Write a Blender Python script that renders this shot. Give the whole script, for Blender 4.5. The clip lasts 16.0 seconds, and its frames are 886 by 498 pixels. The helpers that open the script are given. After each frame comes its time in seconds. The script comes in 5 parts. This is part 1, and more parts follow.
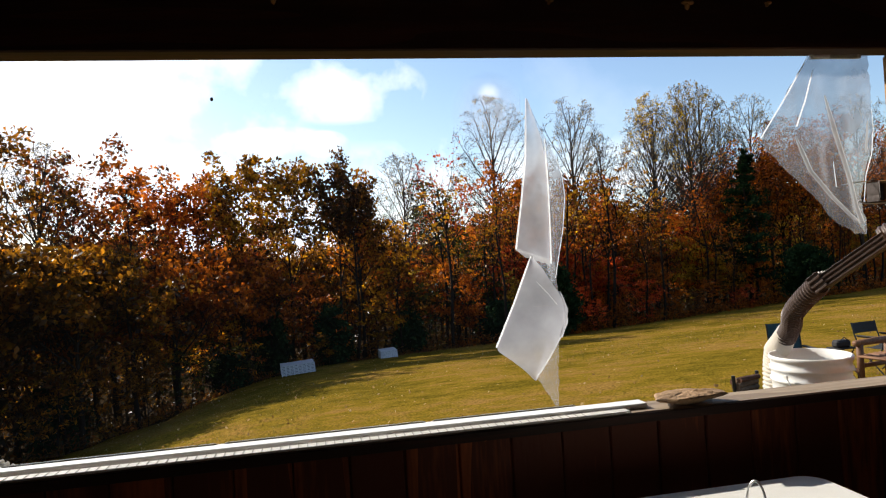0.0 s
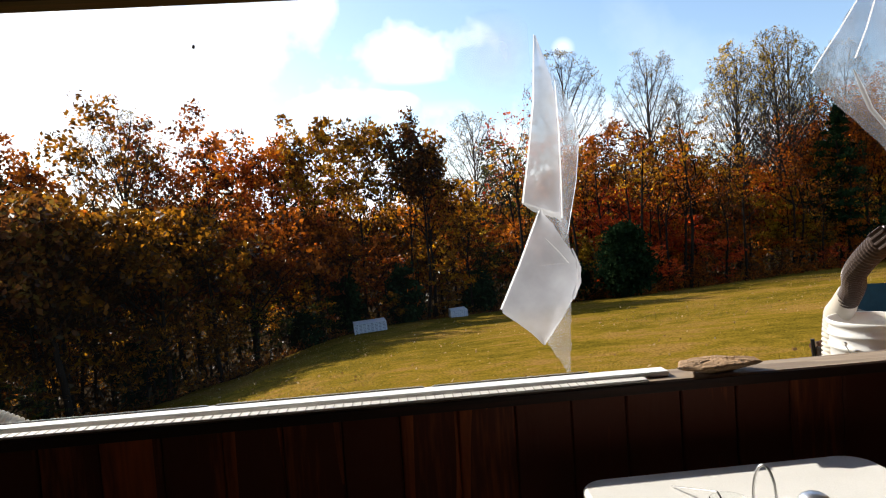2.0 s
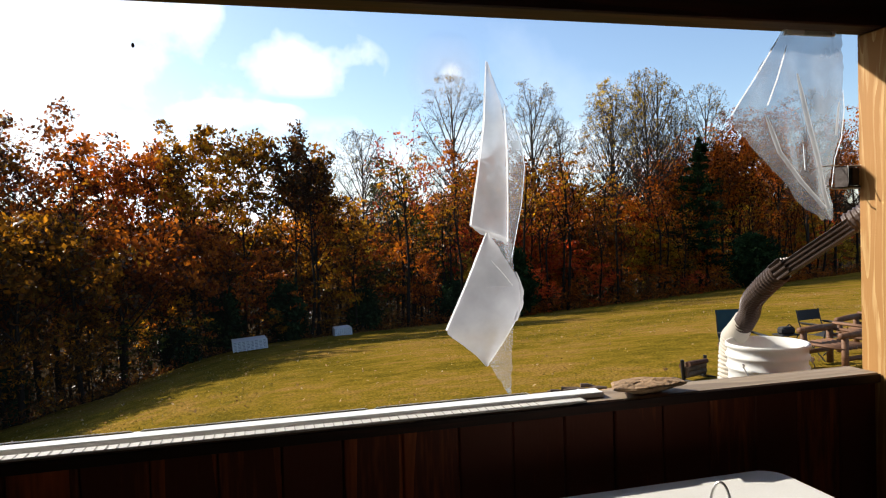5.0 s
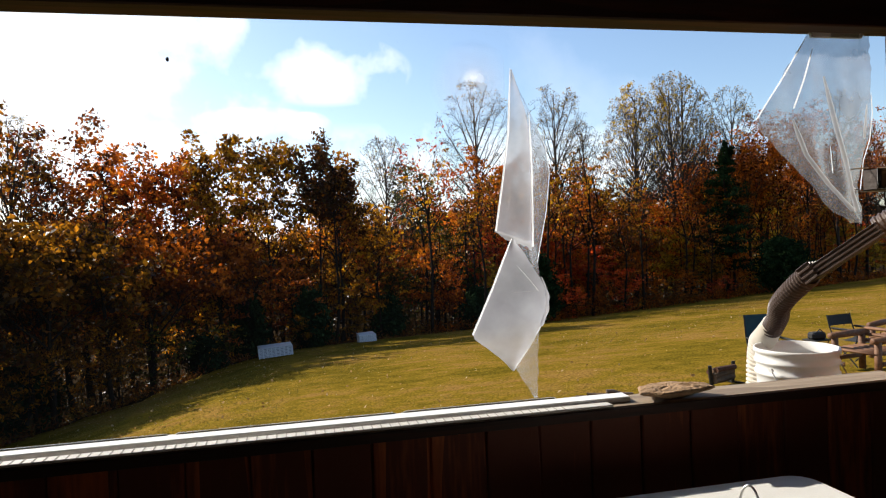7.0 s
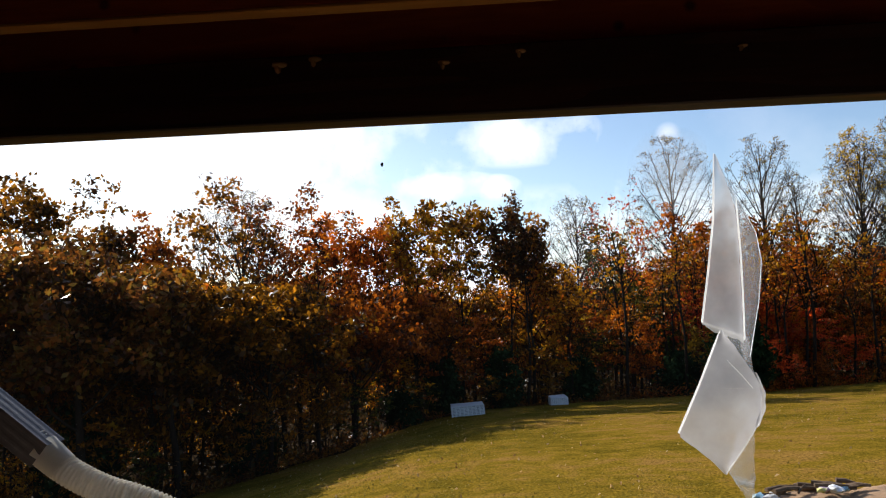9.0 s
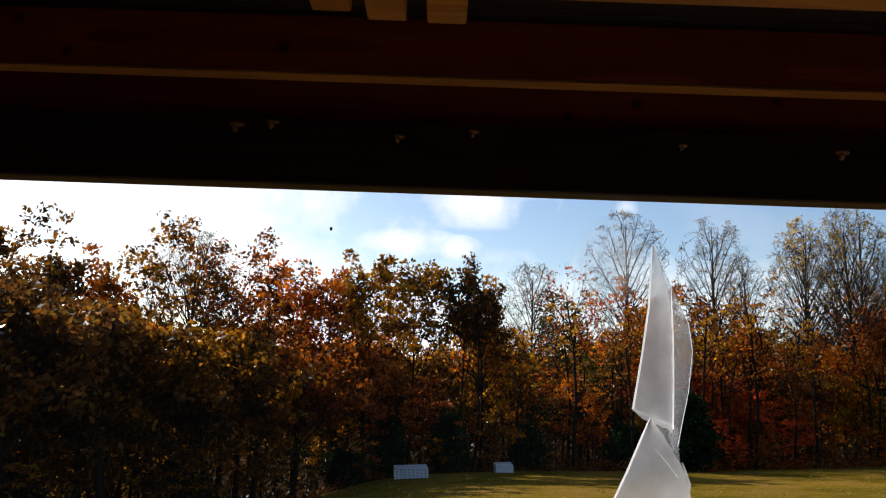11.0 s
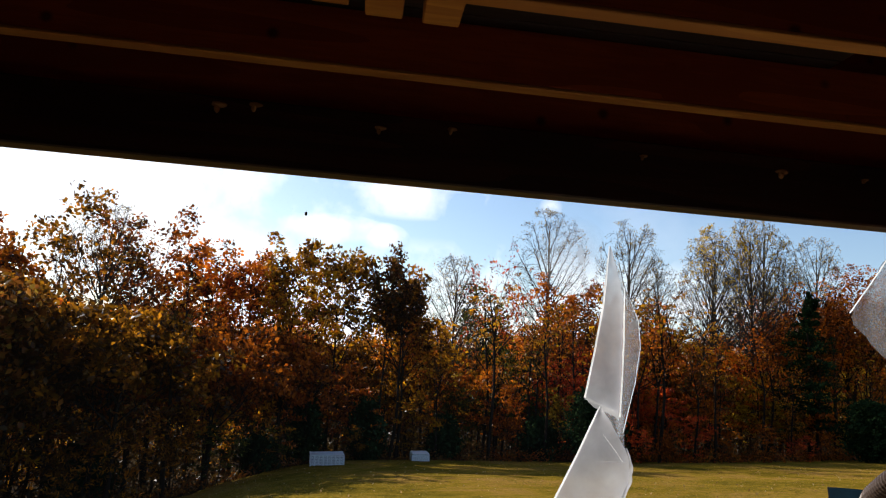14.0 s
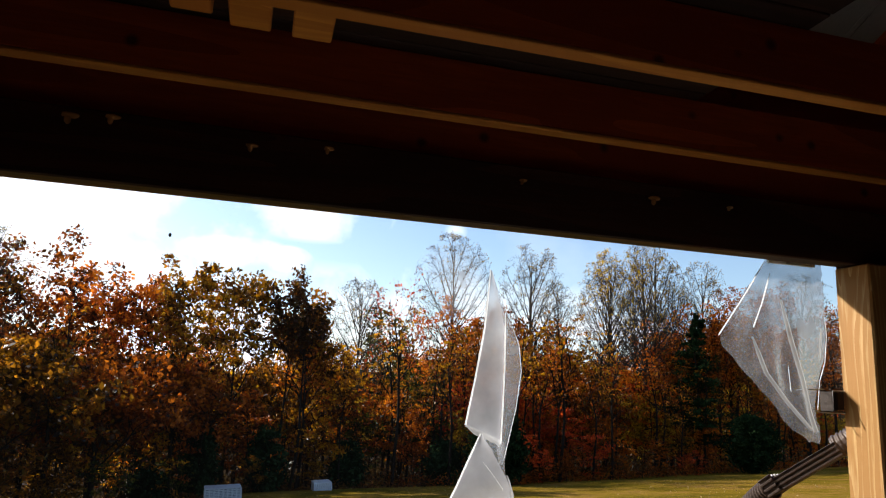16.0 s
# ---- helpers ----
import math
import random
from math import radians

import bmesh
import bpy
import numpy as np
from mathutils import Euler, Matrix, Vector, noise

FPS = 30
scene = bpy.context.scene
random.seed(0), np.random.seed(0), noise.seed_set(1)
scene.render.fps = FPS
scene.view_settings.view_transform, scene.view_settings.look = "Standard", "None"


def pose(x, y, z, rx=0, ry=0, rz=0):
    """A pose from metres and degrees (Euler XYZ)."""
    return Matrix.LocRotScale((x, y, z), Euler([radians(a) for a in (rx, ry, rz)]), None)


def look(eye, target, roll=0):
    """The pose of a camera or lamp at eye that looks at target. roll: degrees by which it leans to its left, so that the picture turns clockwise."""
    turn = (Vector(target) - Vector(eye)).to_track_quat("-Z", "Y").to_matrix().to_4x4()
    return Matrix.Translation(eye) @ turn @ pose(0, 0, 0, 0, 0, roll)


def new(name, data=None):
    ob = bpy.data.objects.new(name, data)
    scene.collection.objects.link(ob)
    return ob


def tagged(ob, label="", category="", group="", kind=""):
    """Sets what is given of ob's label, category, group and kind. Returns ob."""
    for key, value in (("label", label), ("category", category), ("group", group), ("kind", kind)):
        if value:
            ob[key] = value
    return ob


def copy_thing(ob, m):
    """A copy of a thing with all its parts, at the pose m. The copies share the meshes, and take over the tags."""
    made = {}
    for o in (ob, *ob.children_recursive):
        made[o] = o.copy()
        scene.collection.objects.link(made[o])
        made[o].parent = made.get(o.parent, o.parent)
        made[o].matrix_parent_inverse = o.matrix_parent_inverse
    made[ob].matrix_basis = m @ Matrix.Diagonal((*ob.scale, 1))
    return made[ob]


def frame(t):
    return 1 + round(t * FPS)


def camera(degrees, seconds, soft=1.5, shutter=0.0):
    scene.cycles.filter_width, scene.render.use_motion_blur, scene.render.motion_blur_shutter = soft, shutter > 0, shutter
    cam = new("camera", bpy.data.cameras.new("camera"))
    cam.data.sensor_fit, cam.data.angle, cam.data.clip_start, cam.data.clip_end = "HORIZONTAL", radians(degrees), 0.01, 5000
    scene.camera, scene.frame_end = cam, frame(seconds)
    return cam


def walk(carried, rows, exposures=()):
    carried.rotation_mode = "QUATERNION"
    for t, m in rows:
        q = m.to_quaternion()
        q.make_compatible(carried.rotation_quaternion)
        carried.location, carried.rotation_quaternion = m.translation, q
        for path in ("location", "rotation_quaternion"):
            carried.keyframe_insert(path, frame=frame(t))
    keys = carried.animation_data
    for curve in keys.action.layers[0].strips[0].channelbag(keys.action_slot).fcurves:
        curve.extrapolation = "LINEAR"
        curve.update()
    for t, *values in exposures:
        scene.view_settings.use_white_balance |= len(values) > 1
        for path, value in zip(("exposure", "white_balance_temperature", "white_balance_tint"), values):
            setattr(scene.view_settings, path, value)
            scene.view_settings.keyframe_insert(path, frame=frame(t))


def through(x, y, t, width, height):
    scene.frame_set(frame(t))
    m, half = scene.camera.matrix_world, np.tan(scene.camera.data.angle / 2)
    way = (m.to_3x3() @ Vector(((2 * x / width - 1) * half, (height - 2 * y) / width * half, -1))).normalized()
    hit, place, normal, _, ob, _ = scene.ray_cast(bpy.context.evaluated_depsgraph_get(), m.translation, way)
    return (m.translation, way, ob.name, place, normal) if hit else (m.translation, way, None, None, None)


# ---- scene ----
cam = camera(66.4, 16.0, 1.2)
PATH = [
    (0, (-0.052, -1.683, 1.404), (0.32, 0.282, 1.414), -3.5),
    (0.5, (-0.043, -1.693, 1.394), (0.423, 0.251, 1.364), -3.5),
    (1, (0.04, -1.654, 1.396), (0.466, 0.299, 1.34), -4.0),
    (1.5, (0.129, -1.613, 1.386), (0.425, 0.363, 1.305), -2.8),
    (2, (0.15, -1.58, 1.379), (0.301, 0.412, 1.285), -4.0),
    (2.5, (0.124, -1.59, 1.393), (0.359, 0.396, 1.356), -3.9),
    (3, (0.102, -1.571, 1.397), (0.507, 0.387, 1.378), -2.7),
    (3.5, (0.069, -1.555, 1.405), (0.591, 0.376, 1.406), -1.3),
    (4, (0.023, -1.551, 1.399), (0.55, 0.378, 1.374), -0.9),
    (4.5, (0.005, -1.545, 1.391), (0.512, 0.389, 1.336), -1.4),
    (7, (-0.014, -1.567, 1.391), (0.41, 0.387, 1.355), -2.3),
    (7.5, (-0.017, -1.571, 1.414), (0.187, 0.418, 1.459), -2.6),
    (8, (-0.022, -1.597, 1.429), (0.101, 0.399, 1.431), -1.5),
    (8.5, (-0.036, -1.596, 1.458), (-0.086, 0.401, 1.557), -2.4),
    (9, (-0.031, -1.594, 1.468), (-0.155, 0.396, 1.627), -2.0),
    (9.5, (-0.039, -1.575, 1.477), (-0.137, 0.407, 1.724), -0.5),
    (9.7, (-0.022, -1.569, 1.488), (0.0, 0.409, 1.788), 1.1),
    (12, (0.009, -1.657, 1.5), (-0.008, 0.315, 1.829), 2.6),
    (12.5, (-0.041, -1.666, 1.499), (0.081, 0.309, 1.791), 1.6),
    (13, (-0.106, -1.676, 1.483), (0.155, 0.293, 1.719), 1.7),
    (13.5, (-0.132, -1.68, 1.479), (0.188, 0.275, 1.756), 3.0),
    (14, (-0.115, -1.678, 1.485), (0.104, 0.286, 1.793), 4.0),
    (14.5, (-0.043, -1.688, 1.486), (0.192, 0.278, 1.769), 3.0),
    (15, (-0.015, -1.694, 1.487), (0.225, 0.265, 1.812), 2.3),
    (15.5, (-0.025, -1.667, 1.5), (0.323, 0.266, 1.88), 1.2),
    (16, (-0.038, -1.639, 1.499), (0.446, 0.261, 1.891), 2.8),
]
walk(cam, [(t, look(eye, target, roll)) for t, eye, target, roll in PATH],
     exposures=[(0, 0.74), (2.0, 0.88), (2.5, 0.86), (3.5, 0.74), (4.5, 0.78), (7.5, 0.74), (8.5, 0.66), (9.0, 0.54), (9.6, 0.36), (12.0, 0.34), (12.5, 0.46), (14.0, 0.55), (16, 0.74)])

# ---- world, sun ----
SUN_AZ, SUN_EL = 45.0, 31.5          # degrees to the left of +y, and above the horizon
world = bpy.data.worlds.new("sky")
scene.world = world
world.use_nodes = True
wn, wl = world.node_tree.nodes, world.node_tree.links
sky = wn.new("ShaderNodeTexSky")
sky.sky_type = "NISHITA"
sky.sun_disc = False
sky.sun_elevation = radians(SUN_EL)
sky.sun_rotation = radians(-SUN_AZ)
sky.altitude = 300
sky.air_density = 1.0
sky.dust_density = 1.0
sky.ozone_density = 2.2
coord = wn.new("ShaderNodeTexCoord")
billow, wisps = wn.new("ShaderNodeTexNoise"), wn.new("ShaderNodeTexNoise")
for node, size, detail in ((billow, 10.0, 9), (wisps, 3.2, 9)):
    node.inputs["Scale"].default_value, node.inputs["Detail"].default_value = size, detail
    node.inputs["Roughness"].default_value = 0.55
    wl.new(coord.outputs["Generated"], node.inputs["Vector"])


def sums(kind, a, b):
    """A sky maths node of two values or sockets."""
    node = wn.new("ShaderNodeMath")
    node.operation = kind
    for k, v in enumerate((a, b)):
        if isinstance(v, (int, float)):
            node.inputs[k].default_value = v
        else:
            wl.new(v, node.inputs[k])
    return node.outputs[0]


cover = 0.0
# fair-weather puffs, the broad ones painting sun glow at left and horizon haze: the way to each, its half width, height
# and density
for way, wide, high, dense in (((0.05, 0.97, 0.240), 0.125, 0.050, 1), ((0.258, 0.94, 0.222), 0.018, 0.018, 0.26), ((-0.06, 0.98, 0.170), 0.10, 0.026, 1),
                               ((0.02, 0.985, 0.165), 0.04, 0.022, 1), ((0.14, 0.97, 0.225), 0.03, 0.016, 0.4), ((0.50, 0.86, 0.085), 0.16, 0.030, 1),
                               ((-0.36, 0.90, 0.26), 0.40, 0.20, 0.85), ((-0.30, 0.94, 0.13), 0.28, 0.08, 1), ((-0.62, 0.76, 0.14), 0.30, 0.10, 1),
                               ((0.0, 0.99, 0.02), 1.1, 0.15, 0.75)):
    off = wn.new("ShaderNodeVectorMath")
    off.operation = "SUBTRACT"
    off.inputs[1].default_value = way
    wl.new(coord.outputs["Generated"], off.inputs[0])
    flat = wn.new("ShaderNodeVectorMath")
    flat.operation = "MULTIPLY"
    flat.inputs[1].default_value = (1 / wide, 1 / wide, 1 / high)
    wl.new(off.outputs[0], flat.inputs[0])
    far = wn.new("ShaderNodeVectorMath")
    far.operation = "LENGTH"
    wl.new(flat.outputs[0], far.inputs[0])
    cover = sums("MAXIMUM", cover, sums("MULTIPLY", sums("SUBTRACT", 1.0, far.outputs["Value"]), dense))
puff = sums("ADD", sums("MULTIPLY", cover, 1.3), sums("MULTIPLY", sums("SUBTRACT", billow.outputs["Fac"], 0.52), 3.8))
puff = sums("MINIMUM", puff, sums("MULTIPLY", cover, 3.2))
thin = sums("MULTIPLY", sums("SUBTRACT", wisps.outputs["Fac"], 0.56), 1.1)
ramp = wn.new("ShaderNodeMapRange")
ramp.inputs["From Min"].default_value, ramp.inputs["From Max"].default_value = 0.0, 1.0
ramp.inputs["To Max"].default_value = 0.9
wl.new(sums("MAXIMUM", puff, thin), ramp.inputs["Value"])
cloud_mix = wn.new("ShaderNodeMix")
cloud_mix.data_type = "RGBA"
cloud_mix.inputs[7].default_value = (8.0, 8.15, 8.5, 1)
wl.new(ramp.outputs[0], cloud_mix.inputs[0])
wl.new(sky.outputs["Color"], cloud_mix.inputs[6])
wl.new(cloud_mix.outputs[2], wn["Background"].inputs["Color"])
wn["Background"].inputs["Strength"].default_value = 0.112

sun_data = bpy.data.lights.new("sun", "SUN")
sun_data.energy, sun_data.angle, sun_data.color = 5.0, radians(0.55), (1.0, 0.93, 0.82)
sun = new("sun", sun_data)
az, el = radians(SUN_AZ), radians(SUN_EL)
sun.matrix_world = look((-20 * math.sin(az), 20 * math.cos(az), 16), (0, 0, 16 - 20 * math.tan(el)))


# ---- materials ----
def material(name, color, rough=0.6, metal=0.0, vary=0.25, scale=8.0, fine=60.0, bump=0.2, stretch=(1, 1, 1), spec=0.4, random=0.0):
    """A surface with variation at two scales and a little relief."""
    m = bpy.data.materials.new(name)
    m.use_nodes = True
    n, l = m.node_tree.nodes, m.node_tree.links
    p = n["Principled BSDF"]
    p.inputs["Roughness"].default_value, p.inputs["Metallic"].default_value = rough, metal
    p.inputs["Specular IOR Level"].default_value = spec
    co, mp = n.new("ShaderNodeTexCoord"), n.new("ShaderNodeMapping")
    mp.inputs["Scale"].default_value = stretch
    l.new(co.outputs["Object"], mp.inputs["Vector"])
    big, small = n.new("ShaderNodeTexNoise"), n.new("ShaderNodeTexNoise")
    big.inputs["Scale"].default_value, small.inputs["Scale"].default_value = scale, fine
    big.inputs["Detail"].default_value = small.inputs["Detail"].default_value = 5
    l.new(mp.outputs["Vector"], big.inputs["Vector"])
    l.new(mp.outputs["Vector"], small.inputs["Vector"])
    mix = n.new("ShaderNodeMath")
    mix.operation = "MULTIPLY_ADD"
    mix.inputs[1].default_value = 0.55
    l.new(big.outputs["Fac"], mix.inputs[0])
    half = n.new("ShaderNodeMath")
    half.operation = "MULTIPLY"
    half.inputs[1].default_value = 0.45
    l.new(small.outputs["Fac"], half.inputs[0])
    l.new(half.outputs[0], mix.inputs[2])
    last = mix.outputs[0]
    if random:
        info, part_of = n.new("ShaderNodeObjectInfo"), n.new("ShaderNodeMath")
        part_of.operation = "MULTIPLY_ADD"
        part_of.inputs[1].default_value = random
        l.new(info.outputs["Random"], part_of.inputs[0])
        l.new(last, part_of.inputs[2])
        last = part_of.outputs[0]
    ramp = n.new("ShaderNodeValToRGB")
    e = ramp.color_ramp.elements
    e[0].position, e[1].position = 0.3, 0.72 + random
    e[0].color = (*[max(c * (1 - vary), 0) for c in color], 1)
    e[1].color = (*[min(c * (1 + vary), 1) for c in color], 1)
    l.new(last, ramp.inputs["Fac"])
    l.new(ramp.outputs["Color"], p.inputs["Base Color"])
    if bump:
        b = n.new("ShaderNodeBump")
        b.inputs["Strength"].default_value, b.inputs["Distance"].default_value = bump, 0.01
        l.new(small.outputs["Fac"], b.inputs["Height"])
        l.new(b.outputs["Normal"], p.inputs["Normal"])
    return m


def wood(name, light, dark, along="z", rings=9.0, rough=0.65, random=0.35, swirl=5.0, knots=0.0):
    """Sawn timber: long grain bands with knots' waver, along one axis. knots: how many to the metre."""
    m = bpy.data.materials.new(name)
    m.use_nodes = True
    n, l = m.node_tree.nodes, m.node_tree.links
    p = n["Principled BSDF"]
    p.inputs["Roughness"].default_value = rough
    p.inputs["Specular IOR Level"].default_value = 0.3
    co, mp = n.new("ShaderNodeTexCoord"), n.new("ShaderNodeMapping")
    mp.inputs["Scale"].default_value = {"x": (0.09, 1, 1), "y": (1, 0.09, 1), "z": (1, 1, 0.09)}[along]
    info = n.new("ShaderNodeObjectInfo")
    shift = n.new("ShaderNodeVectorMath")
    shift.operation = "MULTIPLY_ADD"
    shift.inputs[1].default_value = (7.3, 5.1, 3.7)
    l.new(info.outputs["Random"], shift.inputs[0])
    l.new(co.outputs["Object"], shift.inputs[2])
    l.new(shift.outputs[0], mp.inputs["Vector"])
    warp = n.new("ShaderNodeTexNoise")
    warp.inputs["Scale"].default_value, warp.inputs["Detail"].default_value = swirl, 2
    l.new(mp.outputs["Vector"], warp.inputs["Vector"])
    band = n.new("ShaderNodeMath")
    band.operation = "MULTIPLY"
    band.inputs[1].default_value = rings
    l.new(warp.outputs["Fac"], band.inputs[0])
    saw = n.new("ShaderNodeMath")
    saw.operation = "FRACT"
    l.new(band.outputs[0], saw.inputs[0])
    fibre = n.new("ShaderNodeTexNoise")
    fibre.inputs["Scale"].default_value, fibre.inputs["Detail"].default_value = 90, 4
    l.new(mp.outputs["Vector"], fibre.inputs["Vector"])
    both = n.new("ShaderNodeMath")
    both.operation = "MULTIPLY_ADD"
    both.inputs[1].default_value = 0.55
    l.new(saw.outputs[0], both.inputs[0])
    l.new(fibre.outputs["Fac"], both.inputs[2])
    own = n.new("ShaderNodeMath")
    own.operation = "MULTIPLY_ADD"
    own.inputs[1].default_value = random
    l.new(info.outputs["Random"], own.inputs[0])
    l.new(both.outputs[0], own.inputs[2])
    ramp = n.new("ShaderNodeValToRGB")
    e = ramp.color_ramp.elements
    e[0].position, e[1].position = 0.35, 1.05 + random * 0.6
    e[0].color, e[1].color = (*light, 1), (*dark, 1)
    l.new(own.outputs[0], ramp.inputs["Fac"])
    tone = ramp.outputs["Color"]
    if knots:
        cell, spot, dim = n.new("ShaderNodeTexVoronoi"), n.new("ShaderNodeMapRange"), n.new("ShaderNodeMix")
        cell.inputs["Scale"].default_value = knots
        l.new(shift.outputs[0], cell.inputs["Vector"])
        l.new(cell.outputs["Distance"], spot.inputs["Value"])
        spot.inputs["From Min"].default_value, spot.inputs["From Max"].default_value = 0.055, 0.13
        spot.inputs["To Min"].default_value, spot.inputs["To Max"].default_value = 0.22, 1.0
        dim.data_type, dim.blend_type = "RGBA", "MULTIPLY"
        dim.inputs[0].default_value = 1.0
        l.new(tone, dim.inputs[6])
        l.new(spot.outputs[0], dim.inputs[7])
        tone = dim.outputs[2]
    l.new(tone, p.inputs["Base Color"])
    b = n.new("ShaderNodeBump")
    b.inputs["Strength"].default_value, b.inputs["Distance"].default_value = 0.35, 0.003
    l.new(both.outputs[0], b.inputs["Height"])
    l.new(b.outputs["Normal"], p.inputs["Normal"])
    return m


def leaf_material(name, colors, through=0.5, gloss=0.22, spread=(1, 0.75, 0.9, 1), trees=(0.55, 1.3)):
    """Leaves, each with its own tint, that let light through. Broad noise varies hue and paints shade between clumps.
    """
    m = bpy.data.materials.new(name)
    m.use_nodes = True
    n, l = m.node_tree.nodes, m.node_tree.links
    p = n["Principled BSDF"]
    p.inputs["Roughness"].default_value = 0.38
    p.inputs["Specular IOR Level"].default_value = gloss
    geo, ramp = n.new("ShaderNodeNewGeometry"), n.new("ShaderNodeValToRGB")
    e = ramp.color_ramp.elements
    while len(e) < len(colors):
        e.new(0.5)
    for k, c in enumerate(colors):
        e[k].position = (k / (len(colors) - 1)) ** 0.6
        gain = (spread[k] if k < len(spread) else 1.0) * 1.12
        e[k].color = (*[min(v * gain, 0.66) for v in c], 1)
    # broad noise runs into the near-black first colour as painted clump shade
    co, clump_shade, own, both = n.new("ShaderNodeTexCoord"), n.new("ShaderNodeTexNoise"), n.new("ShaderNodeMath"), n.new("ShaderNodeMath")
    clump_shade.inputs["Scale"].default_value, clump_shade.inputs["Detail"].default_value = 1.1, 2
    l.new(co.outputs["Object"], clump_shade.inputs["Vector"])
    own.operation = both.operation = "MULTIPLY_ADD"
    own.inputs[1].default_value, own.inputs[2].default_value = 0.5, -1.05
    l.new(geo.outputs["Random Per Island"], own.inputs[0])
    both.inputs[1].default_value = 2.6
    l.new(clump_shade.outputs["Fac"], both.inputs[0])
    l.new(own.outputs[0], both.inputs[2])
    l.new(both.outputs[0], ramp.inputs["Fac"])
    info, level, tint = n.new("ShaderNodeObjectInfo"), n.new("ShaderNodeMapRange"), n.new("ShaderNodeMix")
    level.inputs["To Min"].default_value, level.inputs["To Max"].default_value = trees
    l.new(info.outputs["Random"], level.inputs["Value"])
    tint.data_type, tint.blend_type = "RGBA", "MULTIPLY"
    tint.inputs[0].default_value = 1.0
    l.new(ramp.outputs["Color"], tint.inputs[6])
    l.new(level.outputs[0], tint.inputs[7])
    shade = tint.outputs[2]
    l.new(shade, p.inputs["Base Color"])
    t, mix = n.new("ShaderNodeBsdfTranslucent"), n.new("ShaderNodeMixShader")
    l.new(shade, t.inputs["Color"])
    mix.inputs[0].default_value = through
    l.new(p.outputs[0], mix.inputs[1])
    l.new(t.outputs[0], mix.inputs[2])
    l.new(mix.outputs[0], n["Material Output"].inputs["Surface"])
    return m


def film_material(name, milky, rough=0.25, tint=(0.61, 0.65, 0.73), blur=0.0, spot=None):
    """Polythene film: mostly clear, partly milky, with a soft sheen. spot: x, z and radius of a clouded stain that fades outward."""
    m = bpy.data.materials.new(name)
    m.use_nodes = True
    n, l = m.node_tree.nodes, m.node_tree.links
    p = n["Principled BSDF"]
    p.inputs["Base Color"].default_value = (*tint, 1)
    p.inputs["Roughness"].default_value = rough
    t, milk = n.new("ShaderNodeBsdfTranslucent"), n.new("ShaderNodeMixShader")
    t.inputs["Color"].default_value = (*tint, 1)
    milk.inputs[0].default_value = 0.55
    l.new(p.outputs[0], milk.inputs[1])
    l.new(t.outputs[0], milk.inputs[2])
    clear, mix = n.new("ShaderNodeBsdfTransparent"), n.new("ShaderNodeMixShader")
    co, cloud, ramp = n.new("ShaderNodeTexCoord"), n.new("ShaderNodeTexNoise"), n.new("ShaderNodeMapRange")
    cloud.inputs["Scale"].default_value, cloud.inputs["Detail"].default_value = 9, 6
    l.new(co.outputs["Object"], cloud.inputs["Vector"])
    l.new(cloud.outputs["Fac"], ramp.inputs["Value"])
    ramp.inputs["From Min"].default_value, ramp.inputs["From Max"].default_value = 0.3, 0.7
    ramp.inputs["To Min"].default_value, ramp.inputs["To Max"].default_value = milky * 0.75, min(milky * 1.25, 1)
    amount = ramp.outputs[0]
    if spot:
        off, far, fade, both = n.new("ShaderNodeVectorMath"), n.new("ShaderNodeVectorMath"), n.new("ShaderNodeMapRange"), n.new("ShaderNodeMath")
        off.operation, far.operation, both.operation = "SUBTRACT", "LENGTH", "MULTIPLY"
        off.inputs[1].default_value = (spot[0], 0.094, spot[1])
        l.new(co.outputs["Object"], off.inputs[0])
        l.new(off.outputs[0], far.inputs[0])
        l.new(far.outputs["Value"], fade.inputs["Value"])
        fade.inputs["From Min"].default_value, fade.inputs["From Max"].default_value = spot[2] * 0.25, spot[2]
        fade.inputs["To Min"].default_value, fade.inputs["To Max"].default_value = 1.0, 0.0
        l.new(amount, both.inputs[0])
        l.new(fade.outputs[0], both.inputs[1])
        amount = both.outputs[0]
    l.new(amount, mix.inputs[0])
    if blur:
        soft, both = n.new("ShaderNodeBsdfRefraction"), n.new("ShaderNodeMixShader")
        soft.inputs["IOR"].default_value, soft.inputs["Roughness"].default_value = 1.08, 0.22
        both.inputs[0].default_value = blur
        l.new(clear.outputs[0], both.inputs[1])
        l.new(soft.outputs[0], both.inputs[2])
        l.new(both.outputs[0], mix.inputs[1])
    else:
        l.new(clear.outputs[0], mix.inputs[1])
    l.new(milk.outputs[0], mix.inputs[2])
    l.new(mix.outputs[0], n["Material Output"].inputs["Surface"])
    return m


def glass_material(name):
    m = bpy.data.materials.new(name)
    m.use_nodes = True
    p = m.node_tree.nodes["Principled BSDF"]
    p.inputs["Base Color"].default_value = (0.97, 0.99, 0.98, 1)
    p.inputs["Transmission Weight"].default_value = 1.0
    p.inputs["Roughness"].default_value, p.inputs["IOR"].default_value = 0.03, 1.45
    return m


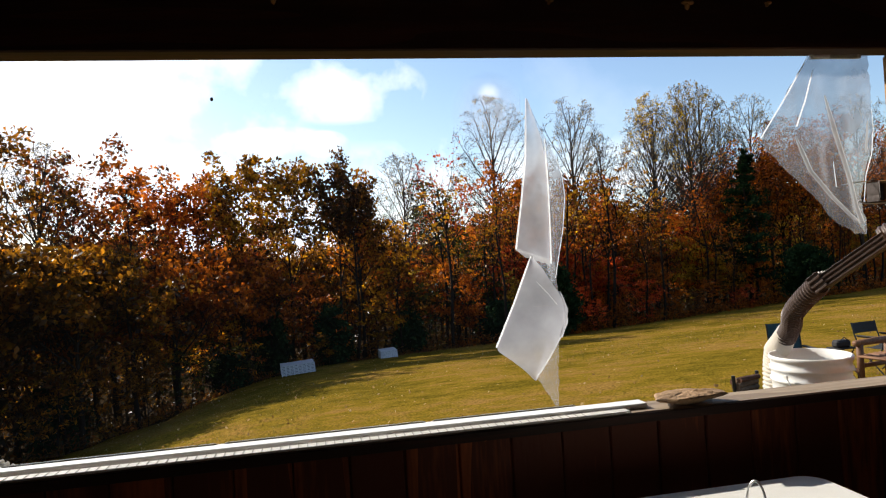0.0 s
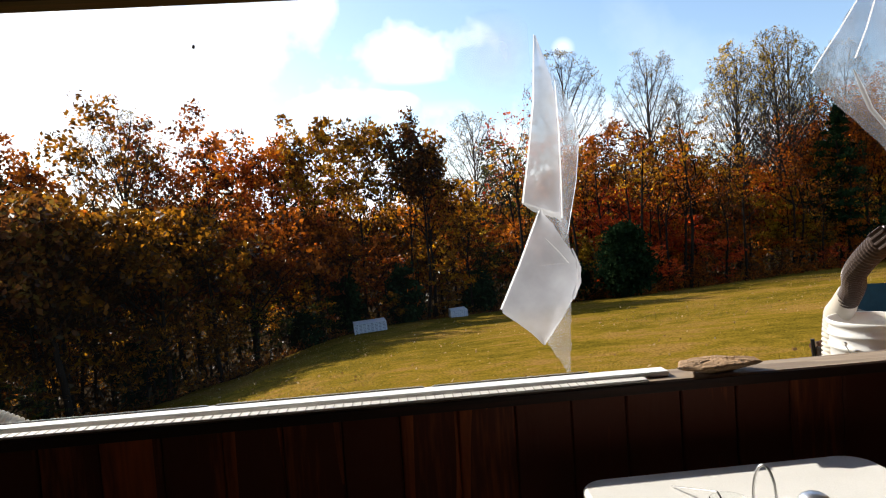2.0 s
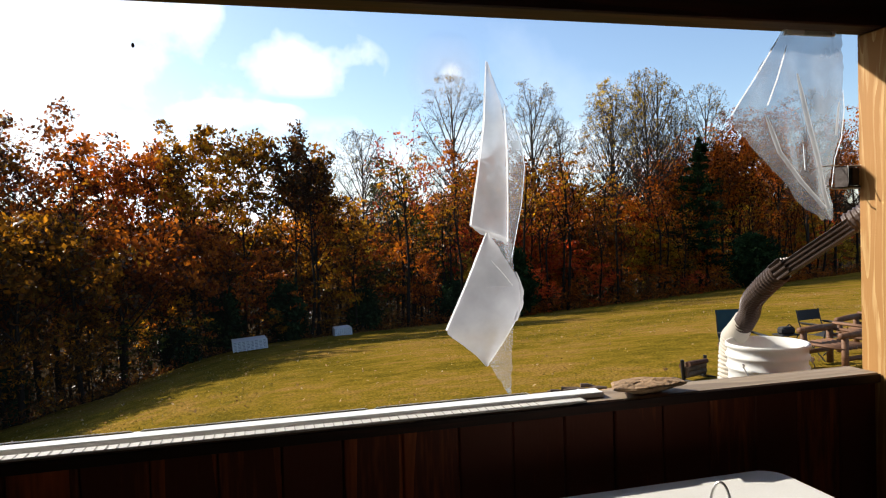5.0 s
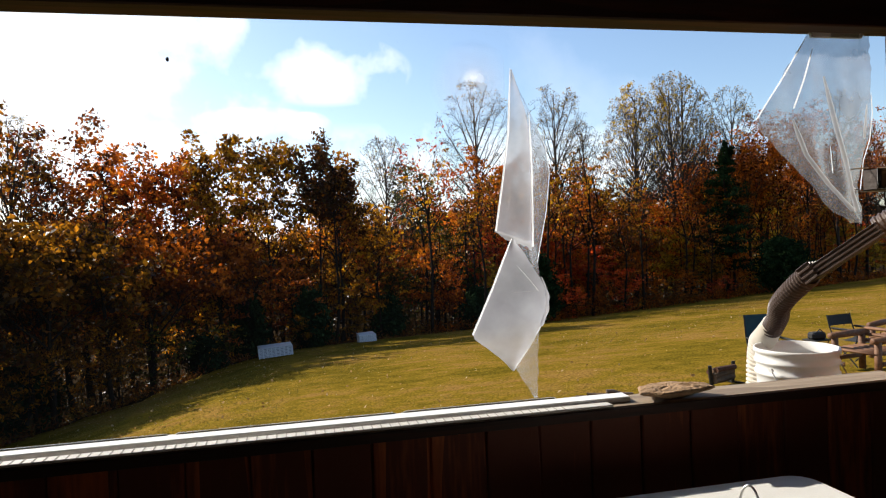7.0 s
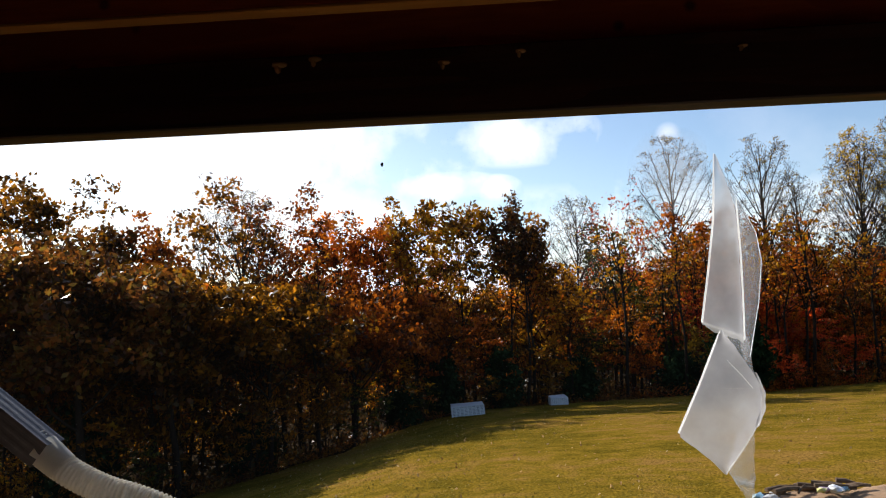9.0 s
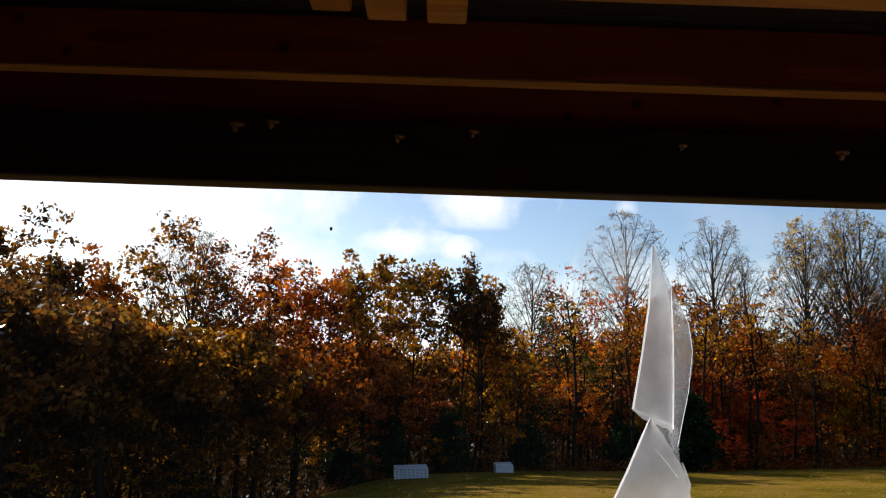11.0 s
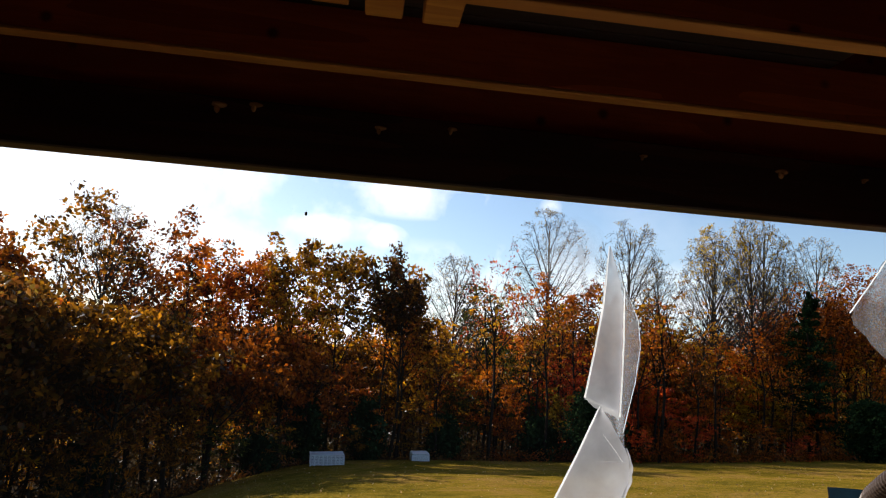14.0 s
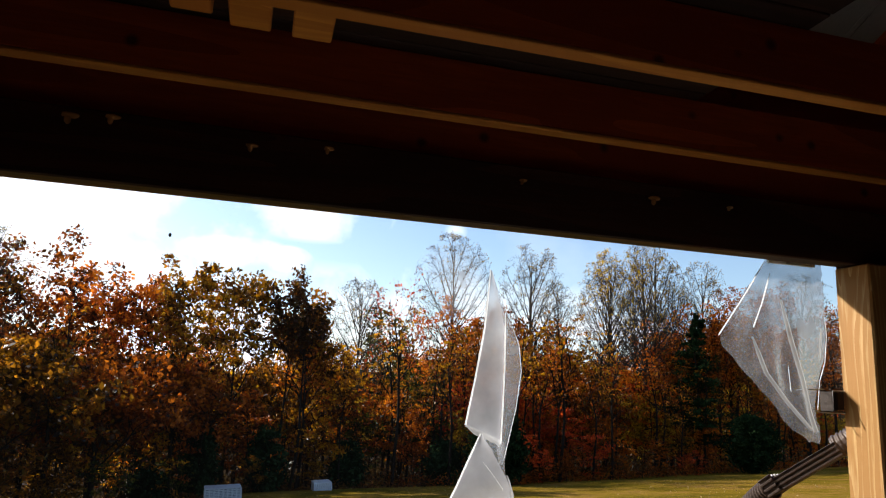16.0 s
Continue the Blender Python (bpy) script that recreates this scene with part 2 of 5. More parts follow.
PINE = wood("pine_timber", (0.64, 0.46, 0.21), (0.33, 0.165, 0.048), "z", rings=13, swirl=8, knots=3.0)
# pale pine of the blocks, also the painted light on the joists' lower edges
STRIP = wood("lit_edge_and_block_pine", (0.52, 0.22, 0.036), (0.36, 0.13, 0.020), "x", rings=9)
JOIST = wood("joist_timber", (0.44, 0.072, 0.010), (0.26, 0.034, 0.005), "x", rings=5, knots=7.0)
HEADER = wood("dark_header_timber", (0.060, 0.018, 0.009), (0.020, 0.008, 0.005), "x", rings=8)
BOARD = wood("red_brown_boards", (0.42, 0.098, 0.023), (0.09, 0.021, 0.008), "z", rings=5, random=0.9)
GREYWOOD = wood("weathered_sill", (0.36, 0.285, 0.205), (0.20, 0.15, 0.105), "x", rings=10)
LOGWOOD = wood("log_furniture", (0.22, 0.11, 0.055), (0.12, 0.055, 0.025), "x", rings=8)
WHITE = material("white_painted_trim", (0.80, 0.80, 0.78), 0.45, vary=0.06, scale=6, bump=0.05)
LATH = material("pale_lath", (0.54, 0.52, 0.48), 0.6, vary=0.2, scale=20, bump=0.1)
TICK = material("dark_gap", (0.28, 0.26, 0.23), 0.8, vary=0.2)
TABLE = material("white_moulded_plastic", (0.62, 0.61, 0.58), 0.45, vary=0.06, scale=9, fine=220, bump=0.12)
GREYMETAL = material("grey_tube_steel", (0.30, 0.30, 0.31), 0.4, 0.6, vary=0.1)
CHROME = material("chrome", (0.72, 0.71, 0.70), 0.36, 1.0, vary=0.05, bump=0.0)
GLASS = glass_material("clear_glass")
SUGAR = material("white_sugar", (0.78, 0.77, 0.74), 0.9, vary=0.05, fine=300, bump=0.4)
BUCKET = material("white_bucket_plastic", (0.82, 0.82, 0.80), 0.38, vary=0.05, scale=5, bump=0.04)
BROWNPIPE = material("brown_downspout", (0.072, 0.049, 0.040), 0.42, 0.1, vary=0.2, scale=14, bump=0.1)
WHITEPIPE = material("white_corrugated_pipe", (0.66, 0.60, 0.51), 0.45, vary=0.12, scale=9, bump=0.08)
BRACKET = material("dark_bracket_metal", (0.03, 0.02, 0.016), 0.5, 0.2, vary=0.2)


def translucent(m, share):
    """Thin pale plastic that lets some light through."""
    n, l = m.node_tree.nodes, m.node_tree.links
    p, t, mix = n["Principled BSDF"], n.new("ShaderNodeBsdfTranslucent"), n.new("ShaderNodeMixShader")
    t.inputs["Color"].default_value = (0.85, 0.85, 0.82, 1)
    mix.inputs[0].default_value = share
    l.new(p.outputs[0], mix.inputs[1])
    l.new(t.outputs[0], mix.inputs[2])
    l.new(mix.outputs[0], n["Material Output"].inputs["Surface"])


translucent(BUCKET, 0.18)
translucent(WHITEPIPE, 0.32)
STRAP = material("bare_metal_strap", (0.6, 0.58, 0.55), 0.35, 0.9, vary=0.15)
STONE = material("rough_flagstone", (0.28, 0.175, 0.092), 0.85, vary=0.5, scale=14, fine=90, bump=0.8)
MUD = material("dried_mud", (0.36, 0.17, 0.05), 0.9, vary=0.3, scale=40, bump=0.6)
SPECK = material("dark_scrap", (0.03, 0.025, 0.02), 0.7, vary=0.2)
CONCRETE = material("concrete_slab", (0.09, 0.075, 0.06), 0.85, vary=0.2, scale=3, bump=0.3)
ROOFING = material("grey_metal_roofing", (0.42, 0.43, 0.44), 0.45, 0.5, vary=0.1, scale=2)
OUTLET = material("grey_outlet_box", (0.5, 0.49, 0.47), 0.5, vary=0.1)
BARK = material("grey_brown_bark", (0.020, 0.014, 0.010), 0.95, vary=0.45, scale=3, fine=25, bump=0.8, stretch=(1, 1, 0.25), spec=0.05)
PALEBARK = material("pale_bark", (0.042, 0.033, 0.026), 0.9, vary=0.4, scale=3, fine=25, bump=0.6, stretch=(1, 1, 0.25), spec=0.1)
CRATE = material("white_slat_plastic", (0.62, 0.62, 0.63), 0.5, vary=0.08)
CRATEBACK = material("crate_shade_liner", (0.10, 0.11, 0.13), 0.7, vary=0.15)
CANVAS_TEAL = material("teal_chair_canvas", (0.012, 0.045, 0.055), 0.8, vary=0.2, fine=200, bump=0.2)
CANVAS_BLACK = material("black_chair_canvas", (0.018, 0.017, 0.016), 0.8, vary=0.25, fine=200, bump=0.2)
BLACKMETAL = material("black_metal_tube", (0.02, 0.02, 0.02), 0.45, 0.5, vary=0.2)
RUST = material("rusty_iron", (0.10, 0.045, 0.025), 0.8, 0.4, vary=0.5, scale=12, bump=0.5)
DIRT = material("bare_dirt", (0.30, 0.19, 0.11), 0.95, vary=0.35, scale=4, fine=40, bump=0.9)
LOG = material("split_log", (0.13, 0.083, 0.048), 0.9, vary=0.5, scale=8, bump=0.7)
LITTER_BLUE = material("blue_wrapper", (0.30, 0.50, 0.62), 0.4, vary=0.2)
LITTER_WHITE = material("white_wrapper", (0.75, 0.75, 0.75), 0.5, vary=0.1)
LITTER_YELLOW = material("yellow_wrapper", (0.60, 0.58, 0.20), 0.4, vary=0.15)
LITTER_PINK = material("purple_wrapper", (0.30, 0.22, 0.30), 0.4, vary=0.2)
FILM_CLEAR = film_material("clear_film", 0.0015)
FILM_VEIL = film_material("thin_milky_film", 0.33, rough=0.4, tint=(0.50, 0.53, 0.59), blur=0.45)
FILM_FLAP = film_material("doubled_milky_film", 0.66, rough=0.4, tint=(0.45, 0.46, 0.505), blur=0.4)
# folded film is milkier; the pale tint also paints the shine of its edges
FILM_FOLD = film_material("milky_fold_glint_film", 0.85, tint=(0.88, 0.89, 0.92))
FILM_FAN = film_material("creased_film", 0.50, tint=(0.235, 0.24, 0.26), blur=0.4)
# tint lighter than the sheet: painted sheen of creases, also used for hems
FILM_CREASE = film_material("crease_glint_and_hem_film", 0.50, tint=(0.56, 0.57, 0.59))
FILM_CLOUD = film_material("clouded_film", 0.34, tint=(0.60, 0.62, 0.68), spot=(0.44, 1.775, 0.115))

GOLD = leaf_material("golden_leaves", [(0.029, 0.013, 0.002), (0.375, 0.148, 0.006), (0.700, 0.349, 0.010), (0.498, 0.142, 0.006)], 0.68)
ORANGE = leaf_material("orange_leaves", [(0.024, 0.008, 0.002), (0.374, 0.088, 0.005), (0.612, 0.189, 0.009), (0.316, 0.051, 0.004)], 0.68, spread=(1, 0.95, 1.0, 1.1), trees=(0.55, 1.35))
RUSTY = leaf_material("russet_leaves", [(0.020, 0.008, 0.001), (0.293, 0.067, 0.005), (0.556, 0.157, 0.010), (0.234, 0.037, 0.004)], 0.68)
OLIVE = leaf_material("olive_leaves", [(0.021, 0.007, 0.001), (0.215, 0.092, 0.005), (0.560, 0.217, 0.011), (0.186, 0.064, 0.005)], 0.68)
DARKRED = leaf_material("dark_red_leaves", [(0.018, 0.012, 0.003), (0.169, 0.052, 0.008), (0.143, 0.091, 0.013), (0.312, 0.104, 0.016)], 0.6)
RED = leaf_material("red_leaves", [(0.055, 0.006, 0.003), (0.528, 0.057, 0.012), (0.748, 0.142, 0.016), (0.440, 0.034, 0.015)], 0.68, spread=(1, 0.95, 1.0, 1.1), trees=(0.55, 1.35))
YELLOW = leaf_material("yellow_green_leaves", [(0.030, 0.020, 0.003), (0.36, 0.210, 0.012), (0.62, 0.370, 0.020), (0.22, 0.145, 0.010)], 0.68, spread=(1, 0.95, 1.0, 1.1), trees=(0.55, 1.35))
GREEN = leaf_material("green_leaves", [(0.011, 0.015, 0.003), (0.032, 0.042, 0.006), (0.096, 0.100, 0.010), (0.104, 0.084, 0.008)], 0.68)
BUFF = leaf_material("buff_leaves", [(0.110, 0.072, 0.017), (0.223, 0.149, 0.031), (0.437, 0.294, 0.038), (0.182, 0.105, 0.021)], 0.6, spread=(), trees=(0.9, 1.1))
NEEDLE = leaf_material("dark_needles", [(0.005, 0.011, 0.005), (0.016, 0.032, 0.012), (0.032, 0.055, 0.020)], 0.1, 0.0, spread=(), trees=(0.9, 1.1))
# near-black tint holds the shade of the deep wood
THICKET = leaf_material("thicket_shade_leaves", [(0.012, 0.008, 0.003), (0.040, 0.022, 0.006), (0.075, 0.040, 0.010), (0.05, 0.035, 0.010)], 0.3, 0.1, spread=(), trees=(0.9, 1.1))
BLADE = leaf_material("grass_blades", [(0.12, 0.10, 0.02), (0.20, 0.15, 0.03), (0.28, 0.20, 0.06), (0.14, 0.13, 0.025)], 0.6, 0.0, spread=(), trees=(0.9, 1.1))
FALLEN = leaf_material("fallen_leaves", [(0.36, 0.24, 0.10), (0.26, 0.14, 0.05), (0.50, 0.38, 0.20), (0.20, 0.11, 0.04)], 0.55, 0.05, spread=(), trees=(0.9, 1.1))


def lawn_material():
    m = bpy.data.materials.new("autumn_lawn")
    m.use_nodes = True
    n, l = m.node_tree.nodes, m.node_tree.links
    p = n["Principled BSDF"]
    p.inputs["Roughness"].default_value = 0.95
    p.inputs["Specular IOR Level"].default_value = 0.0
    co = n.new("ShaderNodeTexCoord")
    big, mid, fine = (n.new("ShaderNodeTexNoise") for _ in range(3))
    for node, s, d in ((big, 0.28, 4), (mid, 1.9, 5), (fine, 22, 6)):
        node.inputs["Scale"].default_value, node.inputs["Detail"].default_value = s, d
        l.new(co.outputs["Object"], node.inputs["Vector"])
    tone = n.new("ShaderNodeValToRGB")
    e = tone.color_ramp.elements
    e.new(0.5)
    for k, (pos, c) in enumerate(((0.40, (0.108, 0.078, 0.010)), (0.5, (0.174, 0.114, 0.015)), (0.62, (0.222, 0.128, 0.034)))):
        e[k].position, e[k].color = pos, (*c, 1)
    sum_ = n.new("ShaderNodeMath")
    sum_.operation = "MULTIPLY_ADD"
    sum_.inputs[1].default_value = 0.55
    l.new(big.outputs["Fac"], sum_.inputs[0])
    part_mid = n.new("ShaderNodeMath")
    part_mid.operation = "MULTIPLY"
    part_mid.inputs[1].default_value = 0.45
    l.new(mid.outputs["Fac"], part_mid.inputs[0])
    l.new(part_mid.outputs[0], sum_.inputs[2])
    l.new(sum_.outputs[0], tone.inputs["Fac"])
    grain = n.new("ShaderNodeMix")
    grain.data_type, grain.blend_type = "RGBA", "MULTIPLY"
    grain.inputs[0].default_value = 0.75
    speck = n.new("ShaderNodeValToRGB")
    speck.color_ramp.elements[0].position, speck.color_ramp.elements[1].position = 0.30, 0.66
    speck.color_ramp.elements[0].color, speck.color_ramp.elements[1].color = (0.22, 0.23, 0.18, 1), (1.5, 1.45, 1.3, 1)
    l.new(fine.outputs["Fac"], speck.inputs["Fac"])
    l.new(tone.outputs["Color"], grain.inputs[6])
    l.new(speck.outputs["Color"], grain.inputs[7])
    l.new(grain.outputs[2], p.inputs["Base Color"])
    b = n.new("ShaderNodeBump")
    b.inputs["Strength"].default_value, b.inputs["Distance"].default_value = 0.8, 0.05
    l.new(fine.outputs["Fac"], b.inputs["Height"])
    l.new(b.outputs["Normal"], p.inputs["Normal"])
    return m


LAWN = lawn_material()
# litter tinted near-black: the shade under the trees is in its colour
LEAFLITTER = material("shade_dark_leaf_litter", (0.020, 0.013, 0.007), 0.95, vary=0.5, scale=1.5, fine=14, bump=0.8, spec=0.0)


# ---- mesh tools ----
class Shape:
    """Collects vertices and faces for one mesh."""

    def __init__(self):
        self.v, self.f, self.n = [], [], 0

    def add(self, verts, faces):
        verts = np.asarray(verts, float).reshape(-1, 3)
        self.v.append(verts)
        self.f.extend([tuple(i + self.n for i in face) for face in faces])
        self.n += len(verts)
        return self

    def box(self, x0, x1, y0, y1, z0, z1, c=0.0, turn=None):
        """A box whose edges are chamfered by c; turn: a matrix for its corners."""
        lo, hi = np.array([x0, y0, z0]), np.array([x1, y1, z1])
        mid, half = (lo + hi) / 2, (hi - lo) / 2
        if c <= 0:
            pts = [mid + half * (sx, sy, sz) for sx in (-1, 1) for sy in (-1, 1) for sz in (-1, 1)]
            faces = [(0, 1, 3, 2), (4, 6, 7, 5), (0, 4, 5, 1), (2, 3, 7, 6), (0, 2, 6, 4), (1, 5, 7, 3)]
        else:
            c = min(c, half.min() * 0.9)
            pts, index = [], {}
            for a in range(3):
                for s in [(i, j, k) for i in (-1, 1) for j in (-1, 1) for k in (-1, 1)]:
                    inner = half - c
                    inner[a] = half[a]
                    index[(a, s)] = len(pts)
                    pts.append(mid + inner * s)
            faces = []
            for a in range(3):
                b, d = (a + 1) % 3, (a + 2) % 3
                for s in (-1, 1):
                    def key(u, w, s=s):
                        k = [0, 0, 0]
                        k[a], k[b], k[d] = s, u, w
                        return index[(a, tuple(k))]
                    ring = (key(-1, -1), key(1, -1), key(1, 1), key(-1, 1))
                    faces.append(ring if s > 0 else ring[::-1])
                for sb in (-1, 1):
                    for sd in (-1, 1):
                        ends = []
                        for sa in (-1, 1):
                            k = [0, 0, 0]
                            k[a], k[b], k[d] = sa, sb, sd
                            ends.append(tuple(k))
                        ring = (index[(b, ends[0])], index[(b, ends[1])], index[(d, ends[1])], index[(d, ends[0])])
                        faces.append(ring if sb * sd > 0 else ring[::-1])
            for s in [(i, j, k) for i in (-1, 1) for j in (-1, 1) for k in (-1, 1)]:
                ring = (index[(0, s)], index[(1, s)], index[(2, s)])
                faces.append(ring if s[0] * s[1] * s[2] > 0 else ring[::-1])
        pts = np.array(pts)
        if turn is not None:
            pts = np.array([turn @ Vector(p) for p in pts])
        return self.add(pts, faces)

    def tube(self, points, radii, sides=8, cap=True, flat=1.0):
        """A tube along points; flat: its second axis relative to the first."""
        pts = np.asarray(points, float)
        radii = np.broadcast_to(np.asarray(radii, float), (len(pts),))
        ways = np.gradient(pts, axis=0)
        ways /= np.linalg.norm(ways, axis=1)[:, None] + 1e-12
        ref = np.array([0, 0, 1.0]) if abs(ways[:, 2]).mean() < 0.8 else np.array([1.0, 0, 0])
        a = np.cross(ways, ref)
        a /= np.linalg.norm(a, axis=1)[:, None] + 1e-12
        b = np.cross(ways, a)
        ang = np.linspace(0, 2 * np.pi, sides, endpoint=False)
        rings = pts[:, None] + radii[:, None, None] * (np.cos(ang)[None, :, None] * a[:, None] + flat * np.sin(ang)[None, :, None] * b[:, None])
        faces = []
        for i in range(len(pts) - 1):
            for j in range(sides):
                k = (j + 1) % sides
                faces.append((i * sides + j, i * sides + k, (i + 1) * sides + k, (i + 1) * sides + j))
        if cap:
            faces.append(tuple(range(sides))[::-1])
            faces.append(tuple((len(pts) - 1) * sides + j for j in range(sides)))
        return self.add(rings, faces)

    def lathe(self, cx, cy, profile, sides=40):
        """A turned form round a vertical axis from (radius, height) pairs."""
        ang = np.linspace(0, 2 * np.pi, sides, endpoint=False)
        pts = np.array([[(cx + r * math.cos(t), cy + r * math.sin(t), z) for t in ang] for r, z in profile])
        faces = []
        for i in range(len(profile) - 1):
            for j in range(sides):
                k = (j + 1) % sides
                faces.append((i * sides + j, i * sides + k, (i + 1) * sides + k, (i + 1) * sides + j))
        return self.add(pts, faces)

    def grid(self, pts):
        """A sheet from a 2D array of points."""
        pts = np.asarray(pts, float)
        h, w = pts.shape[:2]
        return self.add(pts, [(i * w + j, i * w + j + 1, (i + 1) * w + j + 1, (i + 1) * w + j) for i in range(h - 1) for j in range(w - 1)])

    def mesh(self, name, mat, smooth=False):
        me = bpy.data.meshes.new(name)
        me.from_pydata(np.concatenate(self.v).tolist(), [], self.f)
        if mat:
            me.materials.append(mat)
        if smooth:
            me.polygons.foreach_set("use_smooth", [True] * len(me.polygons))
        me.update()
        return me


def part(name, shape, mat, parent=None, label="", smooth=False):
    ob = new(name, shape.mesh(name, mat, smooth))
    if parent is not None:
        ob.parent = parent
    return tagged(ob, label)


def thing(name, label, category, group="", kind="", at=(0, 0, 0)):
    ob = new(name)
    ob.location = at
    ob.empty_display_size = 0.1
    return tagged(ob, label, category, group, kind)


def setting(name, shape, mat, label, category="structure", smooth=False):
    return tagged(part(name, shape, mat, smooth=smooth), label, category, kind="structure")


# ---- the ground ----
def ground_z(x, y):
    """The lawn falls away from the shelter and more steeply to the left; far hills rise beyond the woods."""
    x, y = np.asarray(x, float), np.asarray(y, float)
    left = np.clip(-x, 0, None)
    hollow = 0.025 * np.minimum(left, 6) ** 2 + 0.18 * np.clip(left - 6, 0, 40)
    near = -0.45 - 0.11 * np.clip(y, 0, 75) + 0.035 * np.clip(x, -60, 60) - hollow
    s = np.clip((y - 130) / 260, 0, 1)
    side = np.clip((x + 40) / 160, 0, 1)
    return near + 17 * s * s * (3 - 2 * s) * side * side * (3 - 2 * side)


EDGE = [(-60, 4), (-22, 11), (-12, 17), (-8, 23), (-5, 29), (-2, 35), (3, 36.8), (8, 37), (14, 37), (24, 40), (32, 44), (54, 55), (100, 74), (220, 120)]


def edge_y(x):
    return np.interp(x, [p[0] for p in EDGE], [p[1] for p in EDGE])


def make_ground():
    xs = np.concatenate([np.linspace(-700, -70, 14), np.arange(-60, 101, 2.0), np.linspace(115, 800, 16)])
    ys = np.concatenate([np.linspace(-300, -12, 8), np.arange(-8, 81, 2.0), np.linspace(90, 900, 36)])
    gx, gy = np.meshgrid(xs, ys)
    gz = ground_z(gx, gy)
    rough = np.array([[noise.noise((a * 0.21, b * 0.21, 0.3)) for a in xs] for b in ys])
    gz = gz + np.where((gy > 10) & (gy < 90), 0.10 * rough, 0.0)
    shape = Shape().grid(np.stack([gx, gy, gz], -1))
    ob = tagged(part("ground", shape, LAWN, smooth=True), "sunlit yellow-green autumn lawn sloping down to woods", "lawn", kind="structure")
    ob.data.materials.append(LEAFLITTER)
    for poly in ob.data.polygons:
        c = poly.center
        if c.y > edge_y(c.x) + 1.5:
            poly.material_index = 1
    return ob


make_ground()

# ---- the shelter: walls, openings, roof timbers ----
SILL, HEAD = 0.95, 1.930
# unseen floor and three walls, added: bounce from below, dark all round
setting("floor", Shape().box(-4.2, 4.2, -4.2, 0.1, -0.7, 0.04), CONCRETE, "unseen plain grey slab floor, added to bounce sunlight upward", "floor")
setting("wall_back", Shape().box(-4.2, 4.2, -4.2, -4.08, 0.0, 2.9), BOARD, "unseen board wall behind the camera, added to keep light out", "wall")
setting("wall_left", Shape().box(-4.2, -4.08, -4.08, 0.0, 0.0, 2.9), BOARD, "unseen board side wall, added to keep light out", "wall")
setting("wall_right", Shape().box(4.08, 4.2, -4.08, 0.0, 0.0, 2.9), BOARD, "unseen board side wall, added to keep light out", "wall")

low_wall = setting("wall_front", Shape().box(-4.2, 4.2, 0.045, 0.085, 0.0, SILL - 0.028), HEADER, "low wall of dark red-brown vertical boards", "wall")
rng = random.Random(5)
xb = -4.0
while xb < 4.0:
    wide = 0.138
    deep = rng.choice((0.004, 0.007, 0.012))
    part("plank", Shape().box(xb, xb + wide - 0.0025, deep, 0.043, 0.01, SILL - 0.029, 0.004), BOARD, low_wall)
    xb += wide

setting("window_sill", Shape().box(-4.2, 1.638, -0.012, 0.092, SILL - 0.026, SILL, 0.003), GREYWOOD, "weathered grey-brown timber sill board", "sill")
setting("sill_fascia", Shape().box(-4.2, 1.638, -0.018, -0.0145, SILL - 0.027, SILL - 0.003, 0.001), HEADER, "thin dark strip along the inner edge of the sill", "trim")
setting("wall_beside_post", Shape().box(1.782, 4.08, 0.0, 0.09, SILL - 0.04, HEAD), BOARD, "dark board wall beyond the corner post", "wall")
setting("corner_post", Shape().box(1.64, 1.78, -0.074, 0.05, 0.0, HEAD - 0.024, 0.005), PINE, "square yellow pine post with knots, sun on one face", "post")
setting("left_post", Shape().box(-4.06, -3.92, -0.062, 0.05, 0.0, HEAD - 0.024, 0.005), PINE, "square yellow pine post", "post")

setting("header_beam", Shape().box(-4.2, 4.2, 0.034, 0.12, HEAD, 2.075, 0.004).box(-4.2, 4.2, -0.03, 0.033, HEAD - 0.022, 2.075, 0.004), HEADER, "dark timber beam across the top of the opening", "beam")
setting("top_plate", Shape().box(-4.2, 4.2, 0.0, 0.11, 2.078, 2.62, 0.004), JOIST, "dark upper beam board under the joists", "beam")
for k, yj in enumerate((-0.105, -0.505, -0.905, -1.305, -1.705, -2.105, -2.505, -2.905, -3.305, -3.705)):
    joist = tagged(part("ceiling_joist", Shape().box(-4.08, 4.08, yj - 0.019, yj + 0.019, 2.156, 2.296, 0.002), JOIST), "rough red-brown joist, its lit lower edge made as a pale strip", "joist", "ceiling joists", "structure")
    # added strip: light on the joist's lower edge, put into a paler colour
    part("edge_strip", Shape().box(-4.08, 4.08, yj - 0.020, yj + 0.020, 2.146, 2.155, 0.002), STRIP, joist, "added pale strip standing for light on the lower edge")

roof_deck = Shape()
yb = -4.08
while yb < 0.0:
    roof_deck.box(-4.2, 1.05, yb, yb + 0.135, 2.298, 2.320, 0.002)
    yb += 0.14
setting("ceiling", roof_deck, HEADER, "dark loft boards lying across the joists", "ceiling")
slope = math.radians(24)
for k in range(5):
    xr = 1.25 + 0.61 * k
    turn = Matrix.Translation((xr, 0.25, 2.44)) @ Matrix.Rotation(-slope, 4, "X")
    tagged(part("rafter", Shape().box(-0.02, 0.02, -4.9, 0.35, 0.0, 0.14, 0.003, turn), JOIST), "rough pine rafter under the metal roof", "rafter", "rafters", "structure")
turn = Matrix.Translation((0, 0.25, 2.44)) @ Matrix.Rotation(-slope, 4, "X")
roof = Shape()
xr = -4.5
